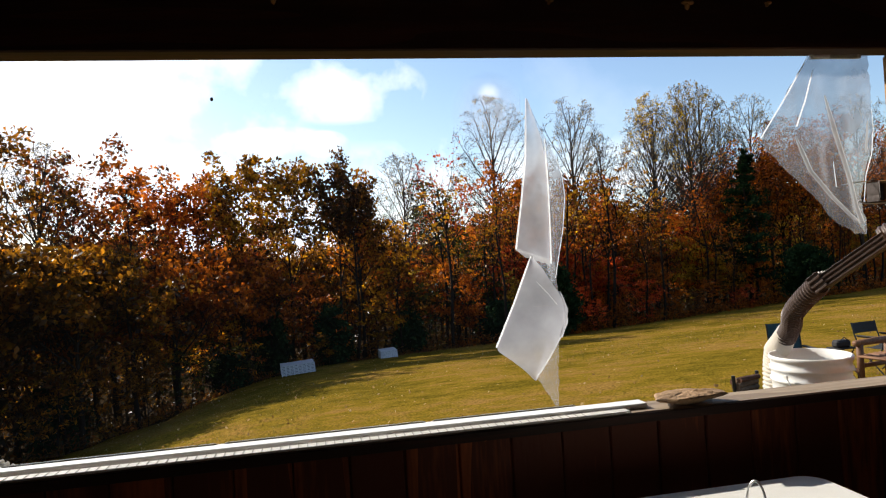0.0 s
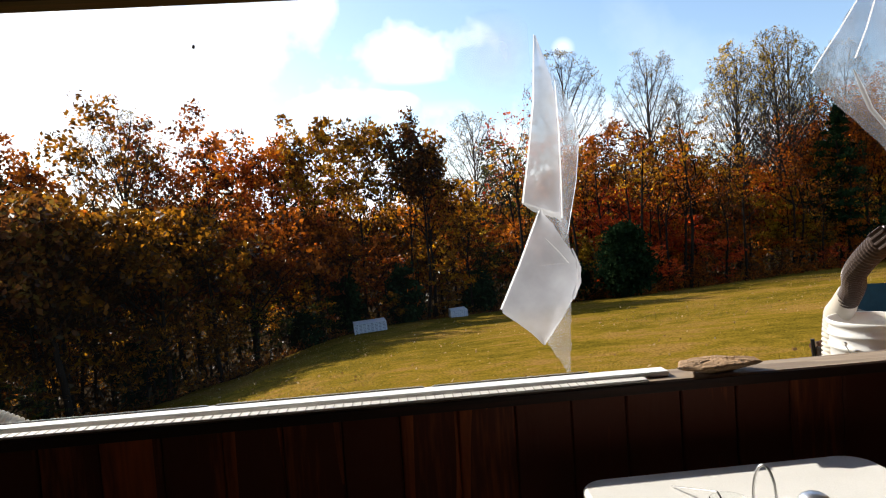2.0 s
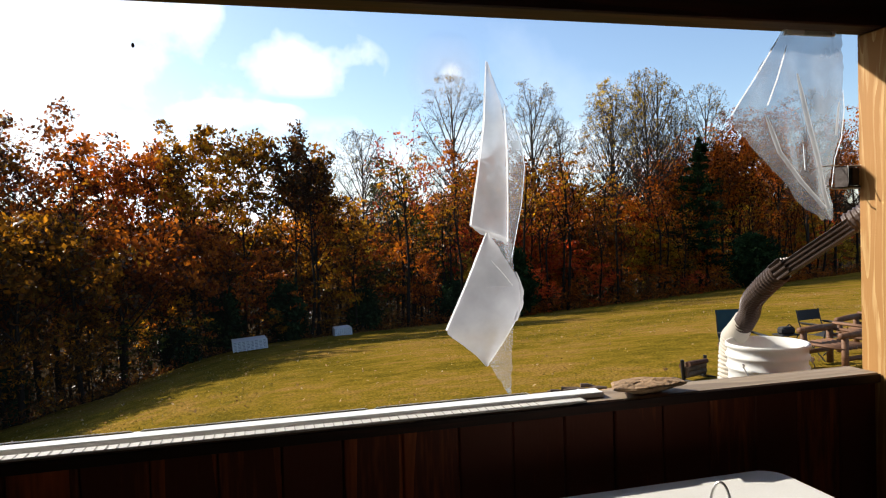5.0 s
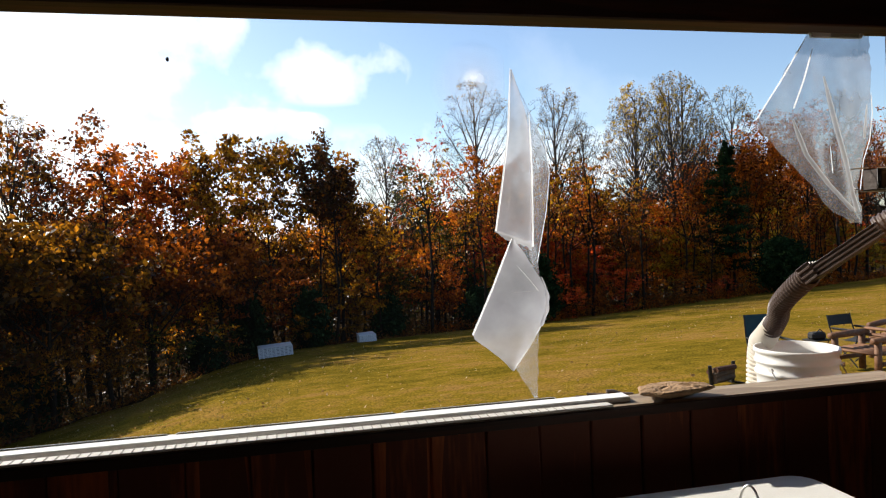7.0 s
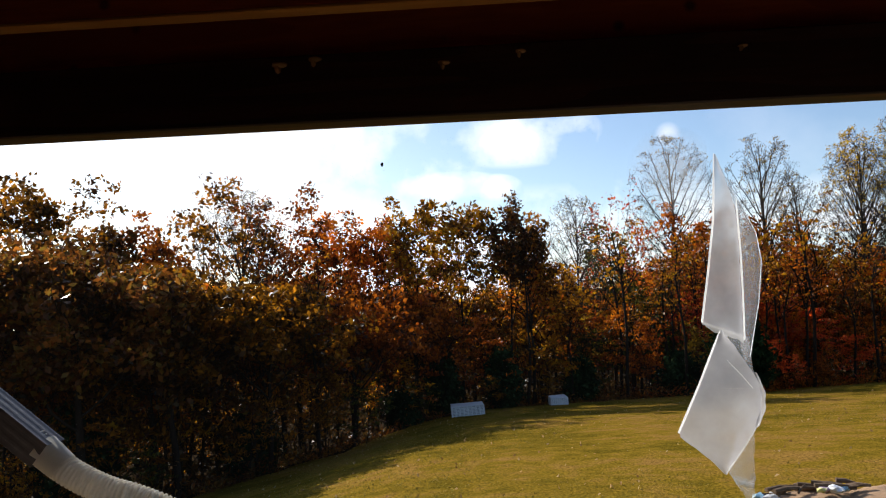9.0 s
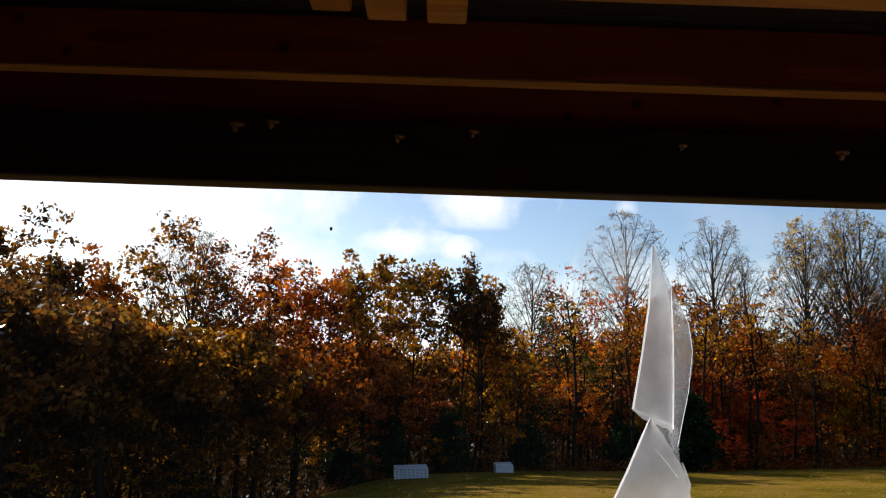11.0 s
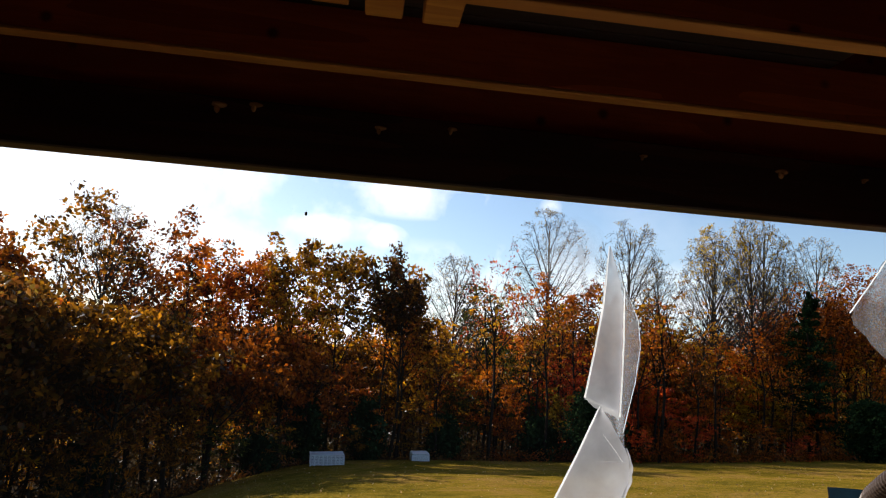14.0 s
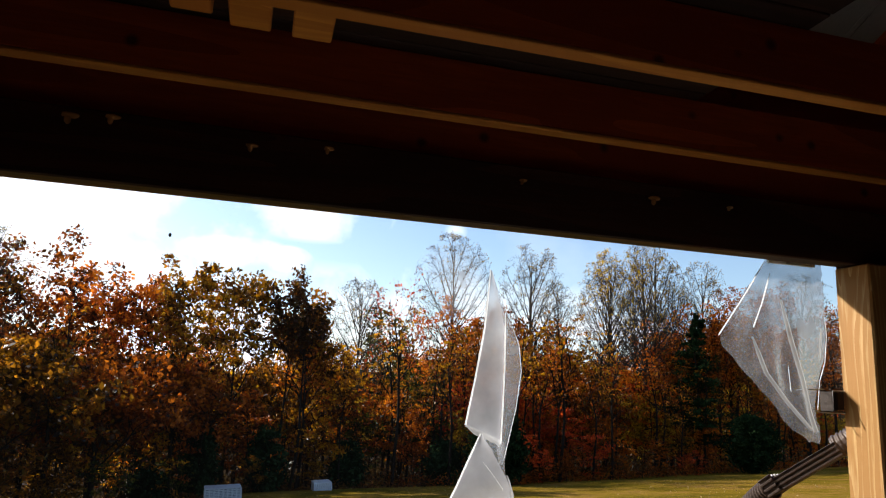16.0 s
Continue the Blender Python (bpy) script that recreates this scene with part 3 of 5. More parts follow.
while xr < 4.5:
    roof.box(xr, xr + 0.225, -5.1, 0.42, 0.145, 0.150, 0, turn)
    roof.box(xr + 0.225, xr + 0.25, -5.1, 0.42, 0.145, 0.172, 0.004, turn)
    xr += 0.25
setting("roof", roof, ROOFING, "grey ribbed metal roofing over the shelter", "roof")
# unseen gables, added to shut daylight out under the roof
setting("gable_right", Shape().box(4.08, 4.2, -4.08, 0.0, 2.902, 4.6), BOARD, "unseen boards added to close the roof end against light", "wall")
setting("gable_left", Shape().box(-4.2, -4.08, -4.08, 0.0, 2.902, 4.6), BOARD, "unseen boards added to close the roof end against light", "wall")
setting("gable_back", Shape().box(-4.2, 4.2, -4.2, -4.08, 2.902, 4.7), BOARD, "unseen boards added to close the roof back against light", "wall")

# three short blocks nailed between two joists
for xbk, low in ((-0.28, 2.20), (-0.165, 2.183), (-0.043, 2.180)):
    tagged(part("timber_block", Shape().box(xbk, xbk + 0.08, -0.486, -0.32, low, low + 0.14, 0.003), STRIP), "short pale pine block fixed between two joists", "block", "timber blocks")

# dried mud lumps along the beam
rng = random.Random(11)


def lump(shape, x, y, z, rx, ry, rz, r):
    bm = bmesh.new()
    bmesh.ops.create_icosphere(bm, subdivisions=2, radius=1.0)
    pts = np.array([v.co[:] for v in bm.verts])
    pts *= np.array([1 + 0.28 * noise.noise(tuple(p * 2.1 + r)) for p in pts])[:, None]
    faces = [tuple(v.index for v in f.verts) for f in bm.faces]
    bm.free()
    return shape.add(pts * (rx, ry, rz) + (x, y, z), faces)


for xm, zm, size in ((-0.507, 2.052, 1.2), (-0.42, 2.061, 1.0), (-0.11, 2.035, 0.9), (0.071, 2.052, 0.8), (0.58, 2.035, 0.7), (0.968, 2.032, 1.1), (1.209, 2.033, 0.6)):
    s = Shape()
    size *= 0.75
    lump(s, xm, -0.033, zm, 0.022 * size, 0.010, 0.008 * size, rng.random() * 9)
    lump(s, xm - 0.004, -0.034, zm - 0.012 * size, 0.008 * size, 0.008, 0.013 * size, rng.random() * 9)
    tagged(part("mud_lump", s, MUD, smooth=True), "small crumbly dried mud lump stuck to the dark beam", "mud lump", "mud lumps")

# outlet box on the dark wall
outlet = thing("outlet_box", "small grey electrical outlet box on the dark wall", "outlet")
part("box", Shape().box(1.785, 1.85, -0.035, -0.001, 0.87, 0.985, 0.006), OUTLET, outlet)
part("socket", Shape().box(1.803, 1.832, -0.038, -0.034, 0.905, 0.925, 0.001), SPECK, outlet, "dark socket slot")

# ---- on the sill ----
trim = thing("white_trim_board", "flat white painted trim board lying on the sill", "trim board")
part("board", Shape().box(-3.9, 0.806, 0.020, 0.068, SILL + 0.001, SILL + 0.014, 0.002, Matrix.Translation((0.8, 0.046, 0)) @ Matrix.Rotation(-0.008, 4, "Z") @ Matrix.Translation((-0.8, -0.046, 0))), WHITE, trim)
lath = thing("slotted_lath", "pale grey slotted lath along the inner edge of the sill", "lath")
part("strip", Shape().box(-3.9, 0.74, -0.017, 0.0165, SILL + 0.001, SILL + 0.007, 0.002), LATH, lath)
s = Shape()
xk = -0.85
while xk < 0.62:
    s.box(xk, xk + 0.0022, -0.0175, 0.014, SILL + 0.0072, SILL + 0.0082)
    xk += 0.0215
tagged(part("slot", s, TICK, lath, "narrow dark slots"), kind="stuff")

for x0, x1 in ((-0.80, -0.318), (-0.300, 0.205), (0.225, 0.62)):
    seal = tagged(thing("edging_strip", "thin black edging strip with a bright upper lip", "edging", "edging strips"))
    part("strip", Shape().box(x0, x1, 0.0705, 0.0735, SILL + 0.001, SILL + 0.0155, 0.001), SPECK, seal)
    part("lip", Shape().tube([(x0 - 0.004, 0.072, SILL + 0.013), (x0 + 0.006, 0.072, SILL + 0.017), (x1 - 0.006, 0.072, SILL + 0.017), (x1 + 0.004, 0.072, SILL + 0.013)], 0.0011, 6), WHITE, seal, "bright upper lip")

rng = random.Random(3)
s = Shape()
ring = [(0.815, -0.012), (0.850, 0.066), (0.93, 0.088), (0.985, 0.070), (1.035, 0.030), (1.03, -0.004), (0.955, -0.022), (0.87, -0.030)]
levels = []
for z, grow in ((0.951, 0.34), (0.958, 0.56), (0.967, 0.90), (0.973, 1.02), (0.977, 0.96), (0.980, 0.70), (0.982, 0.25)):
    row = []
    for k in range(32):
        u = k / 32 * len(ring)
        a, b = ring[int(u)], ring[(int(u) + 1) % len(ring)]
        px, py = a[0] + (b[0] - a[0]) * (u % 1), a[1] + (b[1] - a[1]) * (u % 1)
        cx, cy = 0.93, 0.028
        w = grow * (1 + 0.06 * noise.noise((px * 30, py * 30, z * 60)))
        row.append((cx + (px - cx) * w, cy + (py - cy) * w, z + 0.004 * noise.noise((px * 40, py * 40, 3))))
    levels.append(row + row[:1])
s.grid(levels)
s.add(levels[-1][:-1], [tuple(range(32))])
tagged(part("flat_stone", s, STONE, smooth=False), "flat rough brown stone lying on the sill", "stone")

# ---- the torn film ----
film = thing("plastic_film_sheet", "clear polythene sheet stretched over the opening", "plastic sheet")
rows = []
rng = random.Random(8)
zs = np.linspace(SILL + 0.02, HEAD + 0.02, 26)
xs = np.linspace(-3.9, 0.50, 60)
for z in zs:
    lean = 0.045 * (z - 1.4) if z > 1.4 else 0.09 * (z - 1.4)
    row = []
    for x in xs:
        edge = 0.50 + lean + 0.012 * noise.noise((z * 14, 2.0, 0.0))
        xx = -3.9 + (x + 3.9) * (edge + 3.9) / 4.40
        row.append((xx, 0.098 + 0.006 * noise.noise((xx * 2.5, z * 1.3, 4.0)), z))
    rows.append(row)
part("sheet", Shape().grid(rows), FILM_CLEAR, film, smooth=True)
part("clouded_patch", Shape().grid([[(x, 0.094, z) for x in np.linspace(0.31, 0.525, 6)] for z in np.linspace(1.65, 1.90, 6)]), FILM_CLOUD, film, "clouded patch of film by the tear", smooth=True)
for ob in film.children:
    ob.visible_shadow = False

torn = thing("torn_film_strip", "milky torn plastic strip hanging in the opening", "torn plastic")


def soften(edge):
    """Cuts the corners of an edge once."""
    out = [edge[0]]
    for a, e in zip(edge[:-1], edge[1:]):
        out += [(a[0] * 0.75 + e[0] * 0.25, a[1] * 0.75 + e[1] * 0.25), (a[0] * 0.25 + e[0] * 0.75, a[1] * 0.25 + e[1] * 0.75)]
    return out + [edge[-1]]


def sheet(name, left, right, mat, parent, label="", depth=0.0, across=9, along=26, wave=0.006, seed=1.0, y0=0.072, ragged=0.004):
    """A hanging piece of film between two edges given as (x, z) from top to bottom."""
    def run(edge, t):
        d = np.r_[0, np.cumsum([math.dist(edge[i], edge[i + 1]) for i in range(len(edge) - 1)])]
        return np.interp(t * d[-1], d, [p[0] for p in edge]), np.interp(t * d[-1], d, [p[1] for p in edge])
    for _ in range(2):
        left, right = soften(left), soften(right)
    rows = []
    for i in range(along):
        t = i / (along - 1)
        (xl, zl), (xr, zr) = run(left, t), run(right, t)
        row = []
        for j in range(across):
            u = j / (across - 1)
            x, z = xl + (xr - xl) * u, zl + (zr - zl) * u
            y = y0 - depth * math.sin(math.pi * u) + wave * noise.noise((x * 18, z * 7, seed))
            if j in (0, across - 1):
                x += ragged * noise.noise((z * 45, seed, x * 5))
            if i == along - 1:
                z += ragged * 1.5 * noise.noise((x * 60, seed, 7))
            row.append((x, y, z))
        rows.append(row)
    return part(name, Shape().grid(rows), mat, parent, label, smooth=True)


def fold(name, line, radius, mat, parent, label="", y0=0.07):
    pts = [(x, y0 + 0.002 * noise.noise((x * 20, z * 9, 1)), z) for x, z in line]
    fine = []
    for a, b in zip(pts[:-1], pts[1:]):
        for k in range(6):
            fine.append(tuple(a[i] + (b[i] - a[i]) * k / 6 for i in range(3)))
    fine.append(pts[-1])
    r = [radius * min(1, 0.35 + 4 * k / len(fine)) for k in range(len(fine))]
    return part(name, Shape().tube(fine, r, 8, False, 0.5), mat, parent, label, smooth=True)


upper = sheet("upper_flap", [(0.534, 1.806), (0.521, 1.648), (0.502, 1.523), (0.480, 1.397)], [(0.538, 1.806), (0.570, 1.700), (0.578, 1.655), (0.578, 1.554), (0.573, 1.360)], FILM_FLAP, torn, "doubled milky upper flap", depth=0.004, wave=0.004, seed=2)
fold("fold_edge", [(0.533, 1.808), (0.521, 1.648), (0.502, 1.523), (0.479, 1.400)], 0.0042, FILM_FOLD, upper, "folded edge with its shine put into the tint", 0.070)
fold("fold_edge", [(0.577, 1.695), (0.579, 1.554), (0.577, 1.45), (0.574, 1.356)], 0.0034, FILM_FOLD, upper, "folded edge with its shine put into the tint", 0.066)
sheet("torn_hem", [(0.480, 1.402), (0.484, 1.392), (0.494, 1.382)], [(0.573, 1.366), (0.574, 1.358), (0.572, 1.350)], FILM_CREASE, upper, "ragged torn hem", wave=0.006, along=5, across=22, seed=12, y0=0.067, ragged=0.006)
veil = sheet("veil", [(0.537, 1.80), (0.574, 1.69), (0.577, 1.45), (0.566, 1.36), (0.575, 1.30)], [(0.539, 1.803), (0.570, 1.730), (0.597, 1.674), (0.626, 1.605), (0.634, 1.535), (0.620, 1.446), (0.590, 1.305)], FILM_VEIL, torn, "thin see-through layer", depth=-0.004, y0=0.080, seed=3)
fold("fold_edge", [(0.600, 1.668), (0.624, 1.611), (0.632, 1.545), (0.620, 1.446), (0.590, 1.315)], 0.0014, FILM_FOLD, veil, "rolled edge with its shine put into the tint", 0.082)
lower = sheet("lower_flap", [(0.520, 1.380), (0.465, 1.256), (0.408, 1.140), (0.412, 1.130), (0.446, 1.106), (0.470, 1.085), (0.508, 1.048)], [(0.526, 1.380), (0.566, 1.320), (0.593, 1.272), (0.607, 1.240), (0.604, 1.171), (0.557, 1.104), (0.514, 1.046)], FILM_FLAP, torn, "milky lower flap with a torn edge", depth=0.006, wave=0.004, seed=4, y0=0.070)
fold("fold_edge", [(0.519, 1.380), (0.464, 1.256), (0.408, 1.142)], 0.0042, FILM_FOLD, lower, "folded edge with its shine put into the tint", 0.068)
fold("crease", [(0.527, 1.311), (0.559, 1.275), (0.582, 1.245)], 0.0012, FILM_FOLD, lower, "sharp crease with its glint put into the tint", 0.060)
fold("crease", [(0.510, 1.243), (0.548, 1.244), (0.590, 1.243)], 0.0006, FILM_CREASE, lower, "fine crease with its glint put into the tint", 0.061)
fold("torn_hem", [(0.606, 1.238), (0.601, 1.172), (0.557, 1.106), (0.514, 1.050)], 0.0020, FILM_CREASE, lower, "crumpled torn hem", 0.066)
sheet("torn_edge", [(0.592, 1.278), (0.597, 1.25), (0.600, 1.21), (0.585, 1.155)], [(0.598, 1.28), (0.612, 1.25), (0.621, 1.205), (0.594, 1.15)], FILM_FLAP, torn, "crumpled torn edge", depth=0.006, seed=5, across=5)
sheet("tail", [(0.548, 1.13), (0.518, 1.05), (0.530, 1.03), (0.552, 0.998), (0.568, 0.968)], [(0.596, 1.18), (0.588, 1.12), (0.583, 1.05), (0.577, 0.968)], FILM_VEIL, torn, "thin tail held on the sill", y0=0.084, seed=6)
sheet("link", [(0.524, 1.40), (0.522, 1.37)], [(0.588, 1.36), (0.594, 1.27)], FILM_VEIL, torn, y0=0.078, seed=7, along=8)
fold("hem", [(0.528, 1.956), (0.534, 1.805)], 0.0010, FILM_CLEAR, torn, "thread of film up to the beam", 0.086)

fan = thing("torn_film_corner", "torn clear plastic fan hanging from the beam by the post", "torn plastic")
fan_sheet = sheet("fan_sheet", [(1.430, 1.927), (1.345, 1.805), (1.250, 1.680), (1.295, 1.618), (1.368, 1.556), (1.436, 1.488), (1.452, 1.455), (1.510, 1.408), (1.560, 1.386)], [(1.640, 1.930), (1.640, 1.867), (1.634, 1.753), (1.637, 1.700), (1.624, 1.622), (1.600, 1.562), (1.586, 1.479), (1.600, 1.405), (1.592, 1.380)], FILM_FAN, fan, depth=0.016, across=22, along=34, wave=0.016, seed=9, y0=0.098, ragged=0.008)
fold("fold_edge", [(1.430, 1.927), (1.345, 1.805), (1.252, 1.681)], 0.0026, FILM_FOLD, fan_sheet, "folded edge with its shine put into the tint", 0.092)
fold("fold_edge", [(1.632, 1.76), (1.635, 1.70), (1.623, 1.622), (1.599, 1.562), (1.586, 1.479)], 0.0014, FILM_FOLD, fan_sheet, "rolled edge with its shine put into the tint", 0.090)
fold("crease", [(1.432, 1.880), (1.398, 1.787), (1.364, 1.711)], 0.0026, FILM_FOLD, fan_sheet, "sharp crease with its glint put into the tint", 0.080)
fold("crease", [(1.355, 1.682), (1.398, 1.579), (1.466, 1.498), (1.545, 1.420)], 0.0085, FILM_CREASE, fan_sheet, "soft crease with its sheen put into the tint", 0.076)
fold("crease", [(1.459, 1.800), (1.489, 1.679), (1.523, 1.568), (1.543, 1.467), (1.560, 1.415)], 0.0090, FILM_CREASE, fan_sheet, "soft crease with its sheen put into the tint", 0.074)
fold("crease", [(1.474, 1.603), (1.480, 1.527)], 0.0014, FILM_FOLD, fan_sheet, "fine crease with its glint put into the tint", 0.074)
fold("crease", [(1.608, 1.723), (1.594, 1.627)], 0.0040, FILM_CREASE, fan_sheet, "soft crease with its sheen put into the tint", 0.080)
part("batten", Shape().box(1.435, 1.605, 0.085, 0.097, 1.914, 1.9295, 0.002), WHITE, fan, "short white batten holding the film")

for ob in (*torn.children_recursive, *fan.children_recursive):
    if ob.name != "batten":
        ob.visible_shadow = False

tagged(part("film_scrap", lump(Shape(), -0.284, 0.092, 1.824, 0.0035, 0.002, 0.0055, 2.0), SPECK), "tiny dark scrap stuck to the clear film", "scrap")

# ---- bracket on the post ----
bracket = thing("post_bracket", "small brown metal bracket with a bright strap on the post", "bracket")
s = Shape()
s.box(1.594, 1.598, 0.040, 0.088, 1.474, 1.536, 0.001)
s.box(1.594, 1.639, 0.040, 0.088, 1.532, 1.536, 0.001)
s.box(1.594, 1.639, 0.040, 0.088, 1.474, 1.478, 0.001)
part("housing", s, BRACKET, bracket)
part("block", Shape().box(1.612, 1.6385, 0.042, 0.086, 1.480, 1.530, 0.003), BRACKET, bracket, "dark block against the post")
part("strap", Shape().tube([(1.52, 0.098, 1.534), (1.56, 0.078, 1.538), (1.592, 0.068, 1.539)], 0.0018, 6), STRAP, bracket, "thin bright metal strap")
part("strap", Shape().tube([(1.555, 0.078, 1.482), (1.575, 0.073, 1.472), (1.61, 0.058, 1.471), (1.637, 0.040, 1.472)], 0.0018, 6), STRAP, bracket, "thin bright metal strap")
part("strap", Shape().tube([(1.594, 0.038, 1.474), (1.594, 0.038, 1.536), (1.637, 0.038, 1.537)], 0.0014, 6), STRAP, bracket, "bright metal rim")

# ---- the table and what stands on it ----
table = thing("folding_table", "white moulded plastic folding table against the low wall", "table")
X0, X1, Y0, Y1, TOP = 0.512, 1.153, -1.40, -0.163, 0.79


def rounded(x0, x1, y0, y1, r, n=7):
    out = []
    for cx, cy, a0 in ((x1 - r, y1 - r, 0), (x0 + r, y1 - r, 90), (x0 + r, y0 + r, 180), (x1 - r, y0 + r, 270)):
        for k in range(n):
            a = radians(a0 + 90 * k / (n - 1))
            out.append((cx + r * math.cos(a), cy + r * math.sin(a)))
    return out


def slab(shape, ring_at, levels):
    """Stacked outlines (inset, z) closed above and below."""
    rows = []
    for inset, z in levels:
        rows.append([(x, y, z) for x, y in ring_at(inset)])
    n = len(rows[0])
    shape.add([p for row in rows for p in row], [(i * n + j, i * n + (j + 1) % n, (i + 1) * n + (j + 1) % n, (i + 1) * n + j) for i in range(len(rows) - 1) for j in range(n)] + [tuple(range(n))[::-1], tuple((len(rows) - 1) * n + j for j in range(n))])
    return shape


part("top", slab(Shape(), lambda i: rounded(X0 + i, X1 - i, Y0 + i, Y1 - i, 0.055), [(0.004, TOP - 0.045), (0.0, TOP - 0.04), (0.0, TOP - 0.008), (0.003, TOP - 0.002), (0.008, TOP)]), TABLE, table)
for yl in (-1.22, -0.40):
    for xl in (X0 + 0.09, X1 - 0.09):
        part("leg", Shape().tube([(xl, yl, 0.04), (xl, yl, TOP - 0.046)], 0.014, 12), GREYMETAL, table)
    part("cross_bar", Shape().tube([(X0 + 0.104, yl, 0.16), (X1 - 0.104, yl, 0.16)], 0.010, 10), GREYMETAL, table)

CX, CY = 0.768, -0.605
shaker = thing("sugar_shaker", "clear glass sugar shaker with a chrome dome lid", "shaker")
part("glass", Shape().lathe(CX, CY, [(0.001, TOP + 0.001), (0.030, TOP + 0.001), (0.032, TOP + 0.006), (0.0315, TOP + 0.05), (0.027, TOP + 0.084), (0.0228, TOP + 0.094), (0.0212, TOP + 0.094), (0.025, TOP + 0.083), (0.0295, TOP + 0.05), (0.0300, TOP + 0.010), (0.001, TOP + 0.007)], 32), GLASS, shaker, "ribbed clear glass body", smooth=True)
part("sugar", Shape().lathe(CX, CY, [(0.001, TOP + 0.0075), (0.0292, TOP + 0.0105), (0.0288, TOP + 0.045), (0.015, TOP + 0.048), (0.001, TOP + 0.049)], 24), SUGAR, shaker, "white sugar inside")
part("lid", Shape().lathe(CX, CY, [(0.0232, TOP + 0.090), (0.0256, TOP + 0.091), (0.0258, TOP + 0.098), (0.0243, TOP + 0.100), (0.0256, TOP + 0.102), (0.0256, TOP + 0.108), (0.0246, TOP + 0.111), (0.0238, TOP + 0.115), (0.0205, TOP + 0.1215), (0.0135, TOP + 0.1260), (0.006, TOP + 0.1280), (0.001, TOP + 0.1284)], 36), CHROME, shaker, "chrome dome lid", smooth=True)

caddy = thing("wire_caddy", "chrome wire condiment caddy with a tall loop handle", "caddy")
loop = [(0.700 + 0.012 * math.cos(a), -0.585 - 0.012 * math.cos(a), TOP + 0.115 + 0.055 * math.sin(a)) for a in np.linspace(0, math.pi, 22)]
loop = [(0.7145, -0.5995, TOP + 0.004)] + loop + [(0.6855, -0.5705, TOP + 0.004)]
part("handle", Shape().tube(loop, 0.0022, 8), CHROME, caddy, smooth=True)
base = [(0.700 + 0.032 * math.cos(a), -0.585 + 0.05 * math.sin(a), TOP + 0.004) for a in np.linspace(0, 2 * math.pi, 33)]
part("base_ring", Shape().tube(base, 0.0022, 6, False), CHROME, caddy, smooth=True)
part("guard_ring", Shape().tube([(x, y, z + 0.035) for x, y, z in base], 0.0018, 6, False), CHROME, caddy, smooth=True)
for a in np.linspace(0, 2 * math.pi, 6, endpoint=False):
    px, py = 0.700 + 0.032 * math.cos(a), -0.585 + 0.05 * math.sin(a)
    part("upright", Shape().tube([(px, py, TOP + 0.004), (px, py, TOP + 0.039)], 0.0016, 6), CHROME, caddy)

dish = thing("glass_dish", "small clear glass dish with faceted sides", "dish")
part("bowl", Shape().lathe(0.728, -0.412, [(0.001, TOP + 0.001), (0.024, TOP + 0.001), (0.031, TOP + 0.012), (0.035, TOP + 0.040), (0.0335, TOP + 0.041), (0.029, TOP + 0.014), (0.022, TOP + 0.006), (0.001, TOP + 0.005)], 18), GLASS, dish)
spoon = thing("spoon", "thin dark metal spoon leaning out of the glass dish", "spoon")
part("handle", Shape().tube([(0.731, -0.402, TOP + 0.016), (0.722, -0.378, TOP + 0.0425), (0.703, -0.315, TOP + 0.024), (0.689, -0.245, TOP + 0.003)], [0.002, 0.002, 0.0024, 0.0016], 8, True, 0.5), GREYMETAL, spoon)
part("bowl", lump(Shape(), 0.733, -0.412, TOP + 0.014, 0.009, 0.012, 0.004, 1.0), GREYMETAL, spoon)

# ---- just outside: bucket, downspouts ----
BX, BY = 1.765, 0.585
stand = thing("plank_stand", "rough plank stand under the white bucket", "stand")
gz0 = float(ground_z(BX, BY))
part("top", Shape().box(BX - 0.24, BX + 0.30, BY - 0.2, BY + 0.24, 0.52, 0.556, 0.004), GREYWOOD, stand)
for sx in (-0.2, 0.26):
    for sy in (-0.16, 0.2):
        part("leg", Shape().box(BX + sx - 0.035, BX + sx + 0.035, BY + sy - 0.035, BY + sy + 0.035, gz0 - 0.05, 0.519, 0.004), GREYWOOD, stand)

bucket = thing("bucket", "white five-gallon plastic bucket catching rain from the spout", "bucket")
part("body", Shape().lathe(BX, BY, [(r * 0.93, z) for r, z in [(0.001, 0.557), (0.128, 0.557), (0.132, 0.562), (0.145, 0.80), (0.146, 0.838), (0.1535, 0.842), (0.1535, 0.850), (0.147, 0.856), (0.1475, 0.880), (0.1545, 0.884), (0.1545, 0.892), (0.148, 0.898), (0.149, 0.918), (0.1555, 0.921), (0.1560, 0.932), (0.1535, 0.936), (0.1475, 0.934), (0.146, 0.90), (0.129, 0.57), (0.001, 0.566)]], 56), BUCKET, bucket, smooth=True)
bail = [(BX + 0.147 * math.cos(a), BY - 0.05 - 0.10 * abs(math.sin(a)) ** 0.8, 0.868 - 0.155 * math.sin(a)) for a in np.linspace(0.0, math.pi, 26)]
part("bail_handle", Shape().tube(bail, 0.002, 6), GREYMETAL, bucket, "thin wire bail handle hanging down", smooth=True)
part("lug", Shape().tube([(BX - 0.146, BY - 0.052, 0.868), (BX - 0.155, BY - 0.055, 0.868)], 0.008, 10), BUCKET, bucket)
part("lug", Shape().tube([(BX + 0.146, BY - 0.052, 0.868), (BX + 0.155, BY - 0.055, 0.868)], 0.008, 10), BUCKET, bucket)


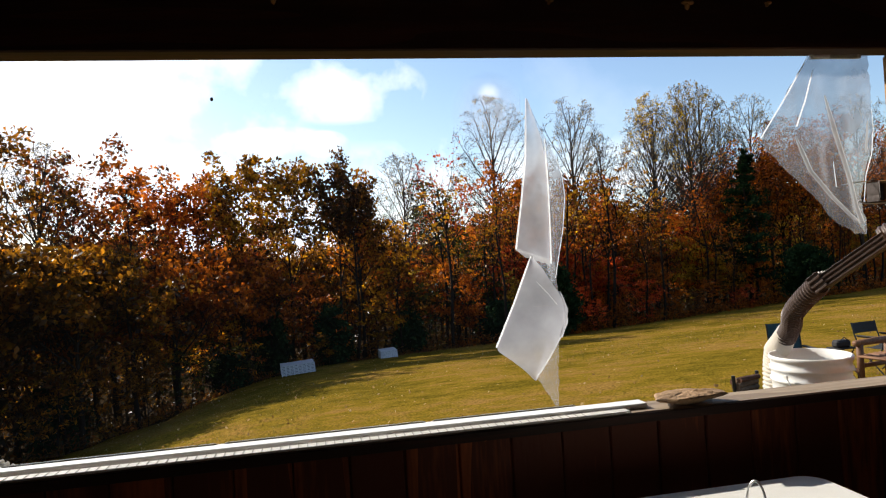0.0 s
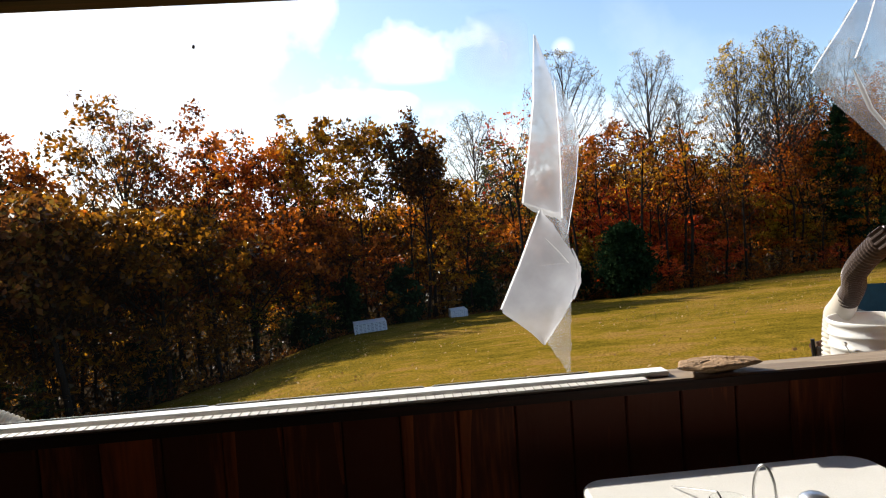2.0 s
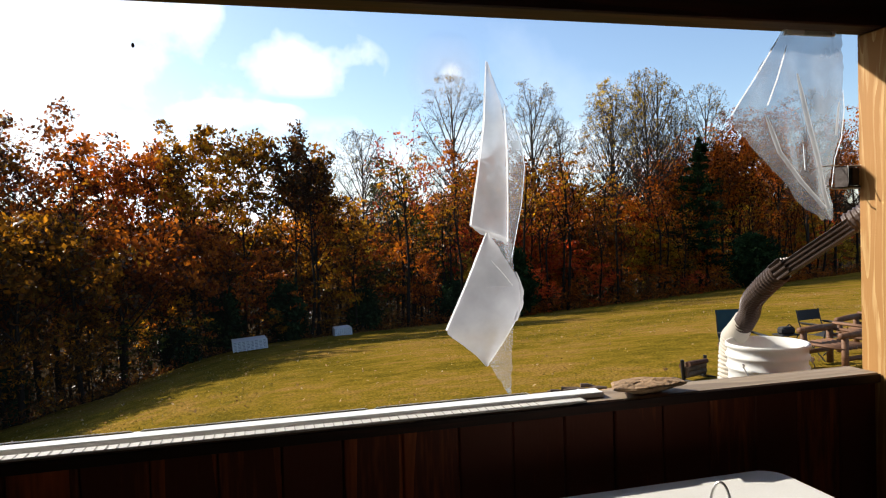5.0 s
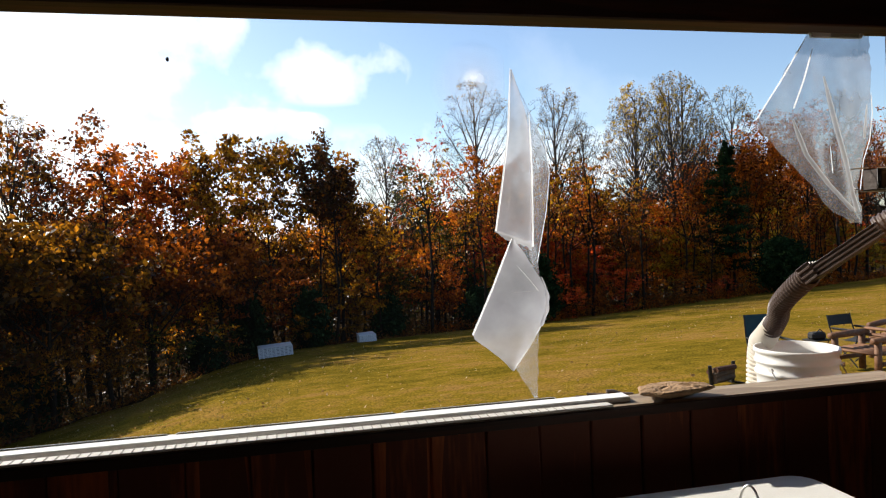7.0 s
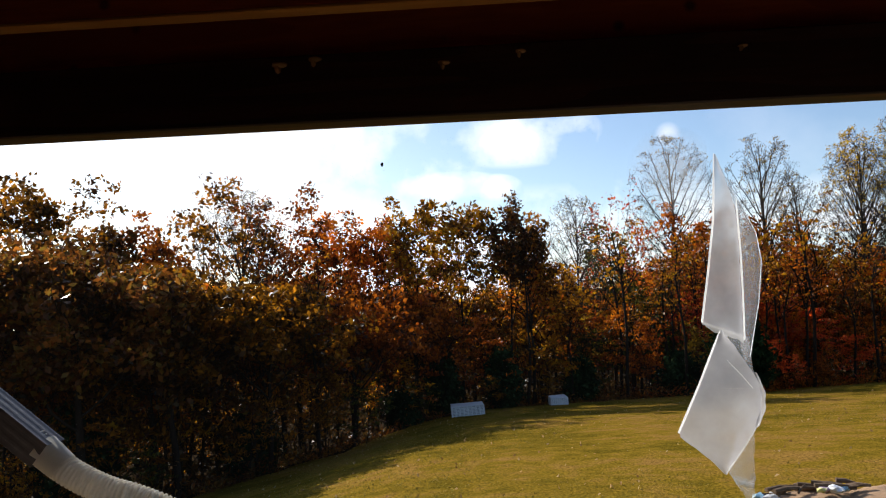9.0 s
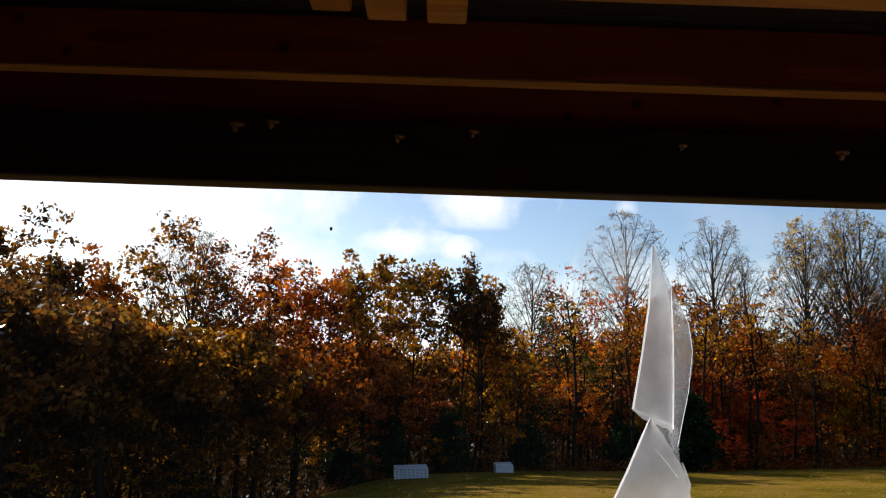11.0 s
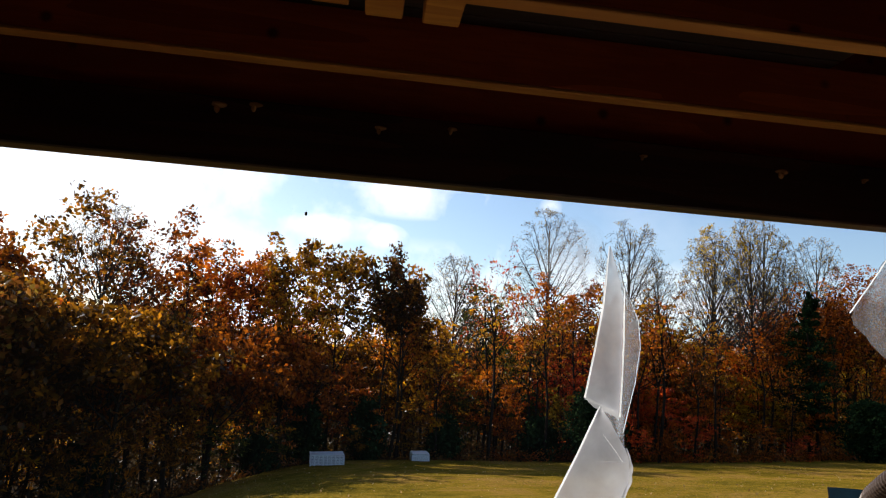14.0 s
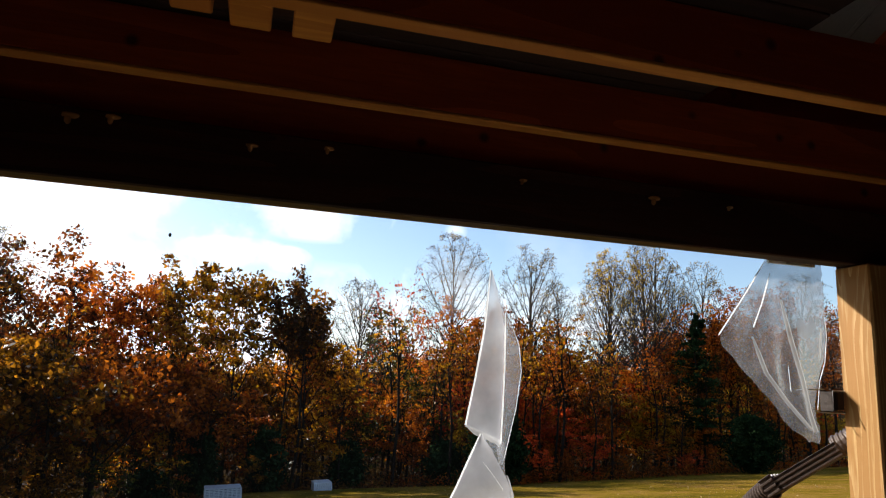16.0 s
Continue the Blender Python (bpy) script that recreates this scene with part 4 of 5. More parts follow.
def smooth_line(points, n):
    """A Catmull-Rom curve through points, resampled evenly."""
    p = [np.array(q, float) for q in points]
    p = [2 * p[0] - p[1]] + p + [2 * p[-1] - p[-2]]
    fine = []
    for i in range(1, len(p) - 2):
        for t in np.linspace(0, 1, 30, endpoint=False):
            fine.append(0.5 * ((2 * p[i]) + (-p[i - 1] + p[i + 1]) * t + (2 * p[i - 1] - 5 * p[i] + 4 * p[i + 1] - p[i + 2]) * t**2 + (-p[i - 1] + 3 * p[i] - 3 * p[i + 1] + p[i + 2]) * t**3))
    fine.append(p[-2])
    fine = np.array(fine)
    d = np.r_[0, np.cumsum(np.linalg.norm(np.diff(fine, axis=0), axis=1))]
    s = np.linspace(0, d[-1], n)
    return np.stack([np.interp(s, d, fine[:, k]) for k in range(3)], -1)


def ribbed(points, radius, pitch, deep, sides=20, flat=1.0):
    """A corrugated hose."""
    line = smooth_line(points, 400)
    length = np.linalg.norm(np.diff(line, axis=0), axis=1).sum()
    n = int(length / pitch)
    line = smooth_line(points, n * 4 + 1)
    r = [radius + (deep if k % 4 in (1, 2) else 0.0) for k in range(n * 4 + 1)]
    return Shape().tube(line, r, sides, False, flat)


def fluted(points, w, h, deep=0.008):
    """A rectangular downspout with pressed flutes, along straight runs."""
    outline = []
    dips = [deep * k for k in (0, 0, 1, 1, 0, 0, 1, 1, 0, 0, 1, 1, 0)]
    steps = list(zip(np.linspace(-0.96, 0.96, 13), dips))
    outline += [(u * w, h - d) for u, d in steps]
    outline += [(w - d, -u * h) for u, d in steps]
    outline += [(-u * w, -h + d) for u, d in steps]
    outline += [(-w + d, u * h) for u, d in steps]
    pts = np.array(points, float)
    rows = []
    for i in range(len(pts)):
        way = pts[min(i + 1, len(pts) - 1)] - pts[max(i - 1, 0)]
        way /= np.linalg.norm(way)
        side = np.cross(way, (0, 0, 1.0))
        side /= np.linalg.norm(side)
        up = np.cross(side, way)
        rows.append([pts[i] + a * side + b * up for a, b in outline + outline[:1]])
    return Shape().grid(rows)


spout = thing("brown_downspout", "brown ribbed downspout angling down to the white bucket", "downspout")
part("upper_elbow", ribbed([(1.775, 0.11, 1.56), (1.772, 0.105, 1.47), (1.745, 0.12, 1.405), (1.715, 0.165, 1.365)], 0.033, 0.016, 0.004, 16, 0.8), BROWNPIPE, spout, "crimped brown elbow")
part("straight_run", fluted([(1.722, 0.150, 1.366), (1.617, 0.338, 1.214)], 0.029, 0.022), BROWNPIPE, spout)
part("sleeve", fluted([(1.628, 0.315, 1.241), (1.612, 0.348, 1.212)], 0.0345, 0.0285), BROWNPIPE, spout, "wider sleeve joint")
elbow = part("flexible_elbow", ribbed([(1.616, 0.336, 1.218), (1.626, 0.43, 1.158), (1.66, 0.53, 1.10), (1.712, 0.61, 1.045), (1.745, 0.69, 0.985)], 0.033, 0.015, 0.005, 18), BROWNPIPE, spout, "crimped flexible elbow")
for px, py, pz in ((1.622, 0.485, 1.112), (1.668, 0.560, 1.055)):
    part("screw", lump(Shape(), px, py, pz, 0.006, 0.006, 0.006, 0.5), STRAP, elbow, "bright screw head")
part("upright_run", fluted([(1.7751, 0.11, 2.25), (1.775, 0.11, 1.54)], 0.038, 0.030), BROWNPIPE, spout)

hose = thing("white_drain_hose", "white corrugated drain hose running down beside the bucket", "hose")
part("collar", Shape().tube([(1.735, 0.668, 1.012), (1.752, 0.72, 0.968), (1.765, 0.772, 0.925)], [0.038, 0.043, 0.049], 22, False), WHITEPIPE, hose, "smooth white collar", smooth=True)
part("hose", ribbed([(1.763, 0.765, 0.932), (1.772, 0.795, 0.85), (1.768, 0.81, 0.70), (1.73, 0.86, 0.45), (1.62, 0.98, 0.05), (1.52, 1.2, -0.35), (1.5, 1.6, -0.57), (1.6, 2.6, -0.62)], 0.044, 0.018, 0.007), WHITEPIPE, hose)

spout2 = thing("brown_downspout", "dark brown downspout sloping into a white hose", "downspout")
part("straight_run", fluted([(-2.35, 0.36, 1.853), (-1.352, 0.38, 1.064)], 0.045, 0.040, 0.0008), BROWNPIPE, spout2)
hose2 = thing("white_drain_hose", "white corrugated drain hose below the brown spout", "hose")
LINE = [(x, y, z + 0.046) for x, y, z in ((-1.40, 0.38, 1.055), (-1.30, 0.38, 0.972), (-1.19, 0.385, 0.912), (-1.10, 0.39, 0.882), (-1.0, 0.395, 0.842), (-0.90, 0.40, 0.782), (-0.80, 0.42, 0.660), (-0.74, 0.46, 0.400), (-0.74, 0.55, 0.0), (-0.8, 0.9, -0.5), (-0.9, 1.6, -0.62))]
part("hose", ribbed(LINE, 0.036, 0.0135, 0.006), WHITEPIPE, hose2)
part("collar", Shape().tube(smooth_line([(-1.372, 0.38, 1.078), (-1.335, 0.38, 1.047), (-1.305, 0.38, 1.022)], 10), np.linspace(0.047, 0.0425, 10), 24, False), WHITEPIPE, hose2, "smooth white collar over the spout", smooth=True)
gutter = Shape().grid([[(x, 0.42 + 0.055 * math.cos(a), 1.97 + 0.25 + 0.05 * math.sin(a)) for a in np.linspace(math.pi, 2 * math.pi, 9)] for x in (-4.4, 0.0, 4.4)])
setting("roof_gutter", gutter, BROWNPIPE, "brown half-round gutter along the eave", "gutter")

# ---- round the fire place on the lawn ----
def on_ground(x, y):
    return float(ground_z(x, y))


def director_chair(x, y, turn, canvas, label, tall=0.82):
    """Folding camp chair: tube frame with a slung seat and back."""
    ob = thing("camp_chair", label, "chair", "chairs round the fire", at=(x, y, on_ground(x, y)))
    ob.rotation_euler = (0, 0, radians(turn))
    for sx in (-0.26, 0.26):
        part("side_frame", Shape().tube([(sx, -0.24, 0.0), (sx, 0.22, 0.42), (sx, 0.26, 0.44)], 0.011, 8), BLACKMETAL, ob)
        part("side_frame", Shape().tube([(sx, 0.24, 0.0), (sx, -0.20, 0.42), (sx, -0.24, 0.60), (sx, 0.22, 0.60)], 0.011, 8), BLACKMETAL, ob)
        part("back_post", Shape().tube([(sx, 0.20, 0.42), (sx, 0.28, 0.62), (sx, 0.33, tall)], 0.011, 8), BLACKMETAL, ob)
        part("armrest", Shape().box(sx - 0.03, sx + 0.03, -0.26, 0.24, 0.605, 0.625, 0.006), CANVAS_BLACK, ob)
    part("seat", Shape().grid([[(u * 0.25, v, 0.43 - 0.03 * (1 - u * u)) for u in np.linspace(-1, 1, 9)] for v in (-0.22, 0.0, 0.22)]), canvas, ob)
    part("backrest", Shape().grid([[(u * 0.26, 0.27 + (z - 0.6) * 0.25 + 0.03 * (1 - u * u), z) for u in np.linspace(-1, 1, 9)] for z in np.linspace(0.52 if tall > 0.9 else tall - 0.18, tall - 0.01, 4)]), canvas, ob)
    return ob


director_chair(7.24, 7.76, -10, CANVAS_TEAL, "folding camp chair with teal canvas on the lawn", 0.98)
director_chair(8.97, 7.9, 8, CANVAS_BLACK, "black folding director chair on the lawn", 0.82)


def log_seat(x, y, turn):
    """Rustic armchair of peeled logs."""
    ob = thing("log_armchair", "rustic brown armchair of rounded logs on the lawn", "chair", "chairs round the fire", at=(x, y, on_ground(x, y)))
    ob.rotation_euler = (0, 0, radians(turn))
    for sx in (-0.34, 0.34):
        part("arm", Shape().tube([(sx, -0.42, 0.57), (sx, 0.0, 0.575), (sx, 0.40, 0.57)], [0.048, 0.055, 0.048], 12), LOGWOOD, ob, smooth=True)
        for py in (-0.32, 0.28):
            part("leg", Shape().tube([(sx, py, 0.0), (sx, py, 0.55)], 0.05, 12), LOGWOOD, ob, smooth=True)
        part("rail", Shape().tube([(sx, -0.34, 0.22), (sx, 0.34, 0.22)], 0.035, 10), LOGWOOD, ob, smooth=True)
    for k in range(6):
        py = -0.33 + 0.115 * k
        part("seat_slat", Shape().tube([(-0.36, py, 0.37), (0.36, py, 0.37)], 0.045, 10, True, 0.55), LOGWOOD, ob, smooth=True)
    for k in range(3):
        pz = 0.44 + 0.09 * k
        part("back_slat", Shape().tube([(-0.36, 0.34 + 0.03 * k, pz), (0.36, 0.34 + 0.03 * k, pz)], 0.045, 10, True, 0.55), LOGWOOD, ob, smooth=True)
    return ob


log_seat(8.36, 7.0, -80)
gz1 = on_ground(8.2, 7.9)
side_table = thing("folding_side_table", "small black folding side table beside the camp chair", "side table")
part("top", Shape().box(8.00, 8.36, 7.75, 8.0, gz1 + 0.50, gz1 + 0.52, 0.006), CANVAS_BLACK, side_table)
for sy in (7.78, 7.97):
    part("leg", Shape().tube([(8.03, sy, gz1), (8.33, sy, gz1 + 0.499)], 0.009, 8), BLACKMETAL, side_table)
    part("leg", Shape().tube([(8.33, sy, gz1), (8.03, sy, gz1 + 0.499)], 0.009, 8), BLACKMETAL, side_table)
bag = thing("black_bag", "small black bag lying on the folding side table", "bag")
part("body", Shape().box(8.04, 8.30, 7.78, 7.94, gz1 + 0.522, gz1 + 0.64, 0.03), CANVAS_BLACK, bag)
part("strap", Shape().tube([(8.10, 7.80, gz1 + 0.63), (8.17, 7.79, gz1 + 0.69), (8.25, 7.80, gz1 + 0.63)], 0.008, 6), CANVAS_BLACK, bag)
log_seat(10.0, 8.0, -70)

rack = thing("firewood_cradle", "low black iron cradle holding charred logs", "firewood rack", at=(6.35, 7.75, on_ground(6.35, 7.75)))
rack.rotation_euler = (0, 0, radians(20))
for sx in (-0.26, 0.26):
    part("end_post", Shape().tube([(sx, 0.0, 0.0), (sx * 1.12, 0.0, 0.34)], 0.028, 8), BLACKMETAL, rack)
    part("foot", Shape().tube([(sx, -0.2, 0.02), (sx, 0.2, 0.02)], 0.02, 8), BLACKMETAL, rack)
part("rail", Shape().tube([(-0.27, 0, 0.06), (0.27, 0, 0.06)], 0.02, 8), BLACKMETAL, rack)
rng = random.Random(21)
for k in range(6):
    y0 = rng.uniform(-0.12, 0.12)
    tagged(part("firewood_log", Shape().tube([(6.35 - 0.22, 7.75 + y0 - 0.06, rack.location.z + 0.11 + 0.035 * k), (6.35 + 0.2, 7.75 + y0 + 0.08, rack.location.z + 0.10 + 0.035 * k + rng.uniform(-0.02, 0.05))], [0.045, 0.04], 7), RUST if k % 2 else LOG), "short split log, reddish and charred, in the cradle", "log", "firewood logs")

rng = random.Random(31)


def dirt_heap(x, y, w, d, h, name, label):
    rows = []
    for i in range(15):
        row = []
        for j in range(19):
            u, v = (j / 18 * 2 - 1), (i / 14 * 2 - 1)
            k = max(0.0, 1 - u * u - v * v)
            px, py = x + u * w, y + v * d
            row.append((px, py, on_ground(px, py) - 0.03 + h * k**0.6 * (1 + 0.35 * noise.noise((px * 4, py * 4, 1))) + 0.03 * noise.noise((px * 9, py * 9, 2)) * (k > 0)))
        rows.append(row)
    return tagged(part(name, Shape().grid(rows), DIRT, smooth=True), label, "dirt")


dirt_heap(4.98, 7.35, 0.72, 0.45, 0.12, "dirt_mound", "low mound of bare tan dirt on the lawn")
dirt_heap(3.98, 7.5, 0.72, 0.35, 0.08, "dirt_mound", "low mound of dark dirt with sticks")
for k in range(24):
    x, y = rng.uniform(3.5, 4.5), rng.uniform(7.3, 7.65)
    a, ln, r = rng.uniform(-0.9, 0.9), rng.uniform(0.15, 0.5), rng.uniform(0.010, 0.034)
    z = on_ground(x, y) + 0.06 + rng.uniform(0.0, 0.08)
    dx, dy, dz = ln * math.cos(a) / 2, ln * math.sin(a) / 2, rng.uniform(-0.02, 0.06)
    tagged(part("stick", Shape().tube([(x - dx, y - dy, z - dz), (x, y + 0.01, z + 0.01), (x + dx, y + dy, z + dz)], [r, r * 1.05, r * 0.7], 7), LOG), "broken weathered stick on the dirt heap", "stick", "sticks")
for x, y, big, mat, lab in ((3.30, 7.40, 1.5, LITTER_BLUE, "pale blue"), (3.42, 7.34, 1.6, LITTER_WHITE, "white"), (4.00, 7.26, 1.0, LITTER_YELLOW, "yellow"), (4.04, 7.30, 1.3, LITTER_PINK, "purple"), (4.17, 7.28, 1.6, LITTER_WHITE, "white"), (4.27, 7.32, 1.2, LITTER_BLUE, "blue")):
    s = lump(Shape(), x, y, on_ground(x, y) + (0.04 if x < 3.7 else 0.11), 0.062 * big, 0.045 * big, 0.030 * big, x * 3)
    s.v = [v + 0.034 * np.array([noise.noise_vector(tuple(p * 21.0))[:] for p in v]) for v in s.v]
    tagged(part("crumpled_wrapper", s, mat), f"crumpled {lab} plastic wrapper on the dirt heap", "wrapper", "wrappers")

# ---- white slatted crates at the edge of the wood ----
def crate(x, y, w, h, turn):
    ob = thing("slatted_crate", "white slatted plastic crate at the edge of the wood", "crate", "white crates", at=(x, y, on_ground(x, y) + 0.02))
    ob.rotation_euler = (0.0, -0.05, radians(turn))
    d = 0.5
    # added dark box: shade inside the crate, seen between the slats
    part("liner", Shape().box(-w / 2 + 0.03, w / 2 - 0.03, -d + 0.03, d - 0.03, 0.06, h - 0.05, 0.01), CRATEBACK, ob, "added dark liner for the shade behind the slats")
    for k in range(6):
        z = 0.07 + (h - 0.12) * k / 5
        for sy in (-d, d):
            part("slat", Shape().box(-w / 2, w / 2, sy - 0.015, sy + 0.015, z - 0.024, z + 0.024, 0.006), CRATE, ob)
    for k in range(9):
        xx = -w / 2 + w * k / 8
        part("upright", Shape().box(xx - 0.03, xx + 0.03, -d - 0.03, -d + 0.0, 0.0, h, 0.006), CRATE, ob)
    for sx in (-w / 2, w / 2):
        part("side", Shape().box(sx - 0.015, sx + 0.015, -d, d, 0.02, h, 0.006), CRATE, ob)
    part("lid", Shape().box(-w / 2 - 0.02, w / 2 + 0.02, -d - 0.03, d + 0.03, h, h + 0.05, 0.012), CRATE, ob)
    return ob


crate(-1.2, 32.2, 1.55, 0.47, 6)
crate(3.6, 36.0, 0.88, 0.43, 4)


# ---- trees ----
def rand_leaves(rng, centres, size, droop=0.3):
    """Diamond leaves, one loose quad each."""
    n = len(centres)
    a = rng.normal(size=(n, 3))
    a[:, 2] -= droop
    a /= np.linalg.norm(a, axis=1)[:, None]
    b = np.cross(a, rng.normal(size=(n, 3)))
    b /= np.linalg.norm(b, axis=1)[:, None] + 1e-9
    s = size * rng.uniform(0.6, 1.35, n)[:, None]
    bend = np.cross(a, b) * s * 0.18
    v = np.stack([centres - a * s, centres + b * s * 0.62 + bend, centres + a * s, centres - b * s * 0.62 + bend], 1)
    return v.reshape(-1, 3)


def leaf_mesh(name, verts, mat, k=4):
    """Loose faces of k corners, one for each leaf."""
    if k == 3:
        verts = verts.reshape(-1, 4, 3)[:, :3].reshape(-1, 3)
    n = len(verts) // k
    me = bpy.data.meshes.new(name)
    me.vertices.add(n * k)
    me.vertices.foreach_set("co", verts.astype(np.float32).ravel())
    me.loops.add(n * k)
    me.loops.foreach_set("vertex_index", np.arange(n * k, dtype=np.int32))
    me.polygons.add(n)
    me.polygons.foreach_set("loop_start", np.arange(0, n * k, k, dtype=np.int32))
    me.polygons.foreach_set("loop_total", np.full(n, k, dtype=np.int32))
    me.materials.append(mat)
    me.update(calc_edges=True)
    return me


def bent(rng, start, way, length, n, lift, wobble):
    """A limb that bends upward as it grows."""
    pts, p, w = [np.array(start, float)], np.array(start, float), np.array(way, float)
    for _ in range(n):
        w = w + (0, 0, lift) + rng.normal(size=3) * wobble
        w /= np.linalg.norm(w)
        p = p + w * length / n
        pts.append(p.copy())
    return np.array(pts)


def curve(rng, a, b, c, n, wobble):
    """A limb from a to c, drawn towards b on the way, slightly crooked."""
    t = np.linspace(0, 1, n + 1)[:, None]
    pts = (1 - t) ** 2 * a + 2 * t * (1 - t) * b + t**2 * c
    pts[1:] += rng.normal(size=(n, 3)) * wobble
    return pts


# how a tree branches: the trunk's share of the height, then for each order of branching: how many, where along the stem (from, to),
# their angle to it in degrees and their length beside it; last the leaves in each spray and their size
FORMS = {
    "broad": (0.74, ((9, 0.46, 1.0, 42, 0.46), (5, 0.28, 1.0, 46, 0.50), (3, 0.35, 1.0, 50, 0.55)), 17, 0.118),
    "sapling": (0.90, ((11, 0.13, 1.0, 60, 0.42), (4, 0.25, 1.0, 46, 0.52)), 15, 0.150),
    "pole": (0.92, ((8, 0.52, 1.0, 52, 0.26), (4, 0.3, 1.0, 46, 0.5)), 12, 0.090),
}


def along(line, t):
    """The point at a share t of a line."""
    i = min(max(t, 0.0), 0.999) * (len(line) - 1)
    a = int(i)
    return line[a] + (line[a + 1] - line[a]) * (i - a)


def fork(rng, w, tips, start, way, length, radius, orders, upright):
    """A stem with its side branches; the ends of the last order are where leaves grow."""
    steps = (6, 5, 4, 2)[3 - len(orders)] if len(orders) < 4 else 7
    line = bent(rng, start, way, length, steps, upright, (0.16, 0.15, 0.12, 0.05)[len(orders)])
    w.tube(line, np.linspace(radius, radius * (0.30 if orders else 0.5), len(line)), max(3, 3 + len(orders)), False)
    if not orders:
        tips += [line[-1], line[len(line) // 2]]
        return
    count, low, high, angle, share = orders[0]
    turn = rng.uniform(0, 6.28)
    for k in range(count):
        t = low + (high - low) * (k + rng.uniform(0.1, 0.9)) / count
        p, ahead = along(line, t), along(line, min(t + 0.12, 1.0)) - along(line, min(t + 0.12, 1.0) - 0.15)
        ahead /= np.linalg.norm(ahead) + 1e-9
        side = np.cross(ahead, rng.normal(size=3) * 0.25 + (math.cos(turn), math.sin(turn), 0.2))
        side /= np.linalg.norm(side) + 1e-9
        turn += 2.39996
        lean = radians(angle * rng.uniform(0.65, 1.25))
        fork(rng, w, tips, p, ahead * math.cos(lean) + side * math.sin(lean), length * share * rng.uniform(0.7, 1.2) * (1.25 - 0.5 * t),
             max(radius * (1 - 0.6 * t) * 0.55, 0.011), orders[1:], 0.10)


def broadleaf(rng, h, width, style, leaves):
    """A forking trunk whose twigs end in sprays of leaves, with sky between the limbs."""
    stem, orders, count, leaf = FORMS[style]
    w, tips = Shape(), []
    bend = 0.07 if style == "broad" else 0.04
    fork(rng, w, tips, (0, 0, 0), (rng.normal() * bend, rng.normal() * bend, 1), h * stem, h * {"broad": 0.0125, "sapling": 0.008, "pole": 0.0125}[style], orders, 0.12)
    tips = np.array(tips)
    reach = np.percentile(np.hypot(tips[:, 0] - tips[:, 0].mean(), tips[:, 1] - tips[:, 1].mean()), 93)
    fit = np.array([min(max(width * 0.62 / reach, 0.6), 2.0)] * 2 + [(h + 0.1) / tips[:, 2].max()])
    lean = tips[:, :2].mean(0) * fit[:2] / (tips[:, 2].mean() * fit[2])

    def upright(v):
        v = v * fit
        v[:, :2] -= np.clip(v[:, 2:], 0, None) * lean
        return v

    w.v = [upright(v) for v in w.v]
    tips = upright(tips)
    full = rng.uniform(0.45, 1.5, len(tips)) * (rng.random(len(tips)) > 0.10)
    n = rng.poisson(count * leaves * full)
    at = np.repeat(tips, n, axis=0)
    near = 0.048 * width + 0.05
    return w, at + np.clip(rng.normal(size=at.shape), -1.7, 1.7) * (near, near, near * (0.62 if style == "broad" else 0.36)), leaf


def poplar(rng, h, width, leaves):
    """Straight trunk under an egg-shaped crown of ascending limbs and fine twigs."""
    w = Shape()
    r0 = 0.0105 * h
    trunk = bent(rng, (0, 0, 0), (rng.normal() * 0.012, rng.normal() * 0.012, 1), h * 0.93, 9, 0.10, 0.010)
    w.tube(trunk, np.linspace(r0, r0 * 0.12, len(trunk)), 7, False)
    middle, half = np.array([trunk[-1][0] * 0.8, trunk[-1][1] * 0.8, h * 0.70]), np.array([width / 2, width / 2, h * 0.30])

    def inside(p):
        q = (p - middle) / half
        r = np.linalg.norm(q)
        return p if r < 1 else middle + q / r * half * rng.uniform(0.94, 1.0)

    spots = []
    limbs = 44
    for k in range(limbs):
        v = -0.85 + 1.83 * (k + rng.random()) / limbs
        ang = k * 2.39996 + rng.normal() * 0.3
        out = math.sqrt(max(0.02, 1 - v * v)) * rng.uniform(0.85, 1.0)
        goal = middle + half * (out * math.cos(ang), out * math.sin(ang), v)
        begin = along(trunk, max(0.40, (0.70 + 0.30 * v) - (0.10 + 0.24 * out * (0.5 + 0.5 * v))) / 0.93)
        limb = curve(rng, begin, begin + (goal - begin) * (0.55, 0.55, 0.50), goal, 5, 0.05)
        long = np.linalg.norm(goal - begin)
        w.tube(limb, np.linspace(max(r0 * 0.26, 0.02), 0.009, 6), 4, False)
        for _ in range(11):
            t = rng.uniform(0.3, 1.0)
            p = along(limb, t)
            way = (along(limb, min(t + 0.1, 1)) - along(limb, t - 0.1))
            way = way / (np.linalg.norm(way) + 1e-9) + rng.normal(size=3) * (0.7, 0.7, 0.5)
            q = inside(p + way / np.linalg.norm(way) * (0.16 * long + 0.35) * rng.uniform(0.6, 1.2))
            w.tube(np.array([p, (p + q) / 2 + rng.normal(size=3) * 0.04, q]), [0.012, 0.010, 0.007], 3, False)
            for _ in range(4):
                a = p + (q - p) * rng.uniform(0.3, 1.0)
                side = way + rng.normal(size=3) * (1.0, 1.0, 0.7)
                e = inside(a + side / np.linalg.norm(side) * rng.uniform(0.3, 0.75))
                w.tube(np.array([a, e]), [0.010, 0.009], 3, False)
                for _ in range(rng.poisson(1.25 * leaves * max(0.04, 0.15 + 1.2 * v))):
                    spots.append(e + rng.normal(size=3) * 0.10)
    return w, np.array(spots).reshape(-1, 3), 0.065


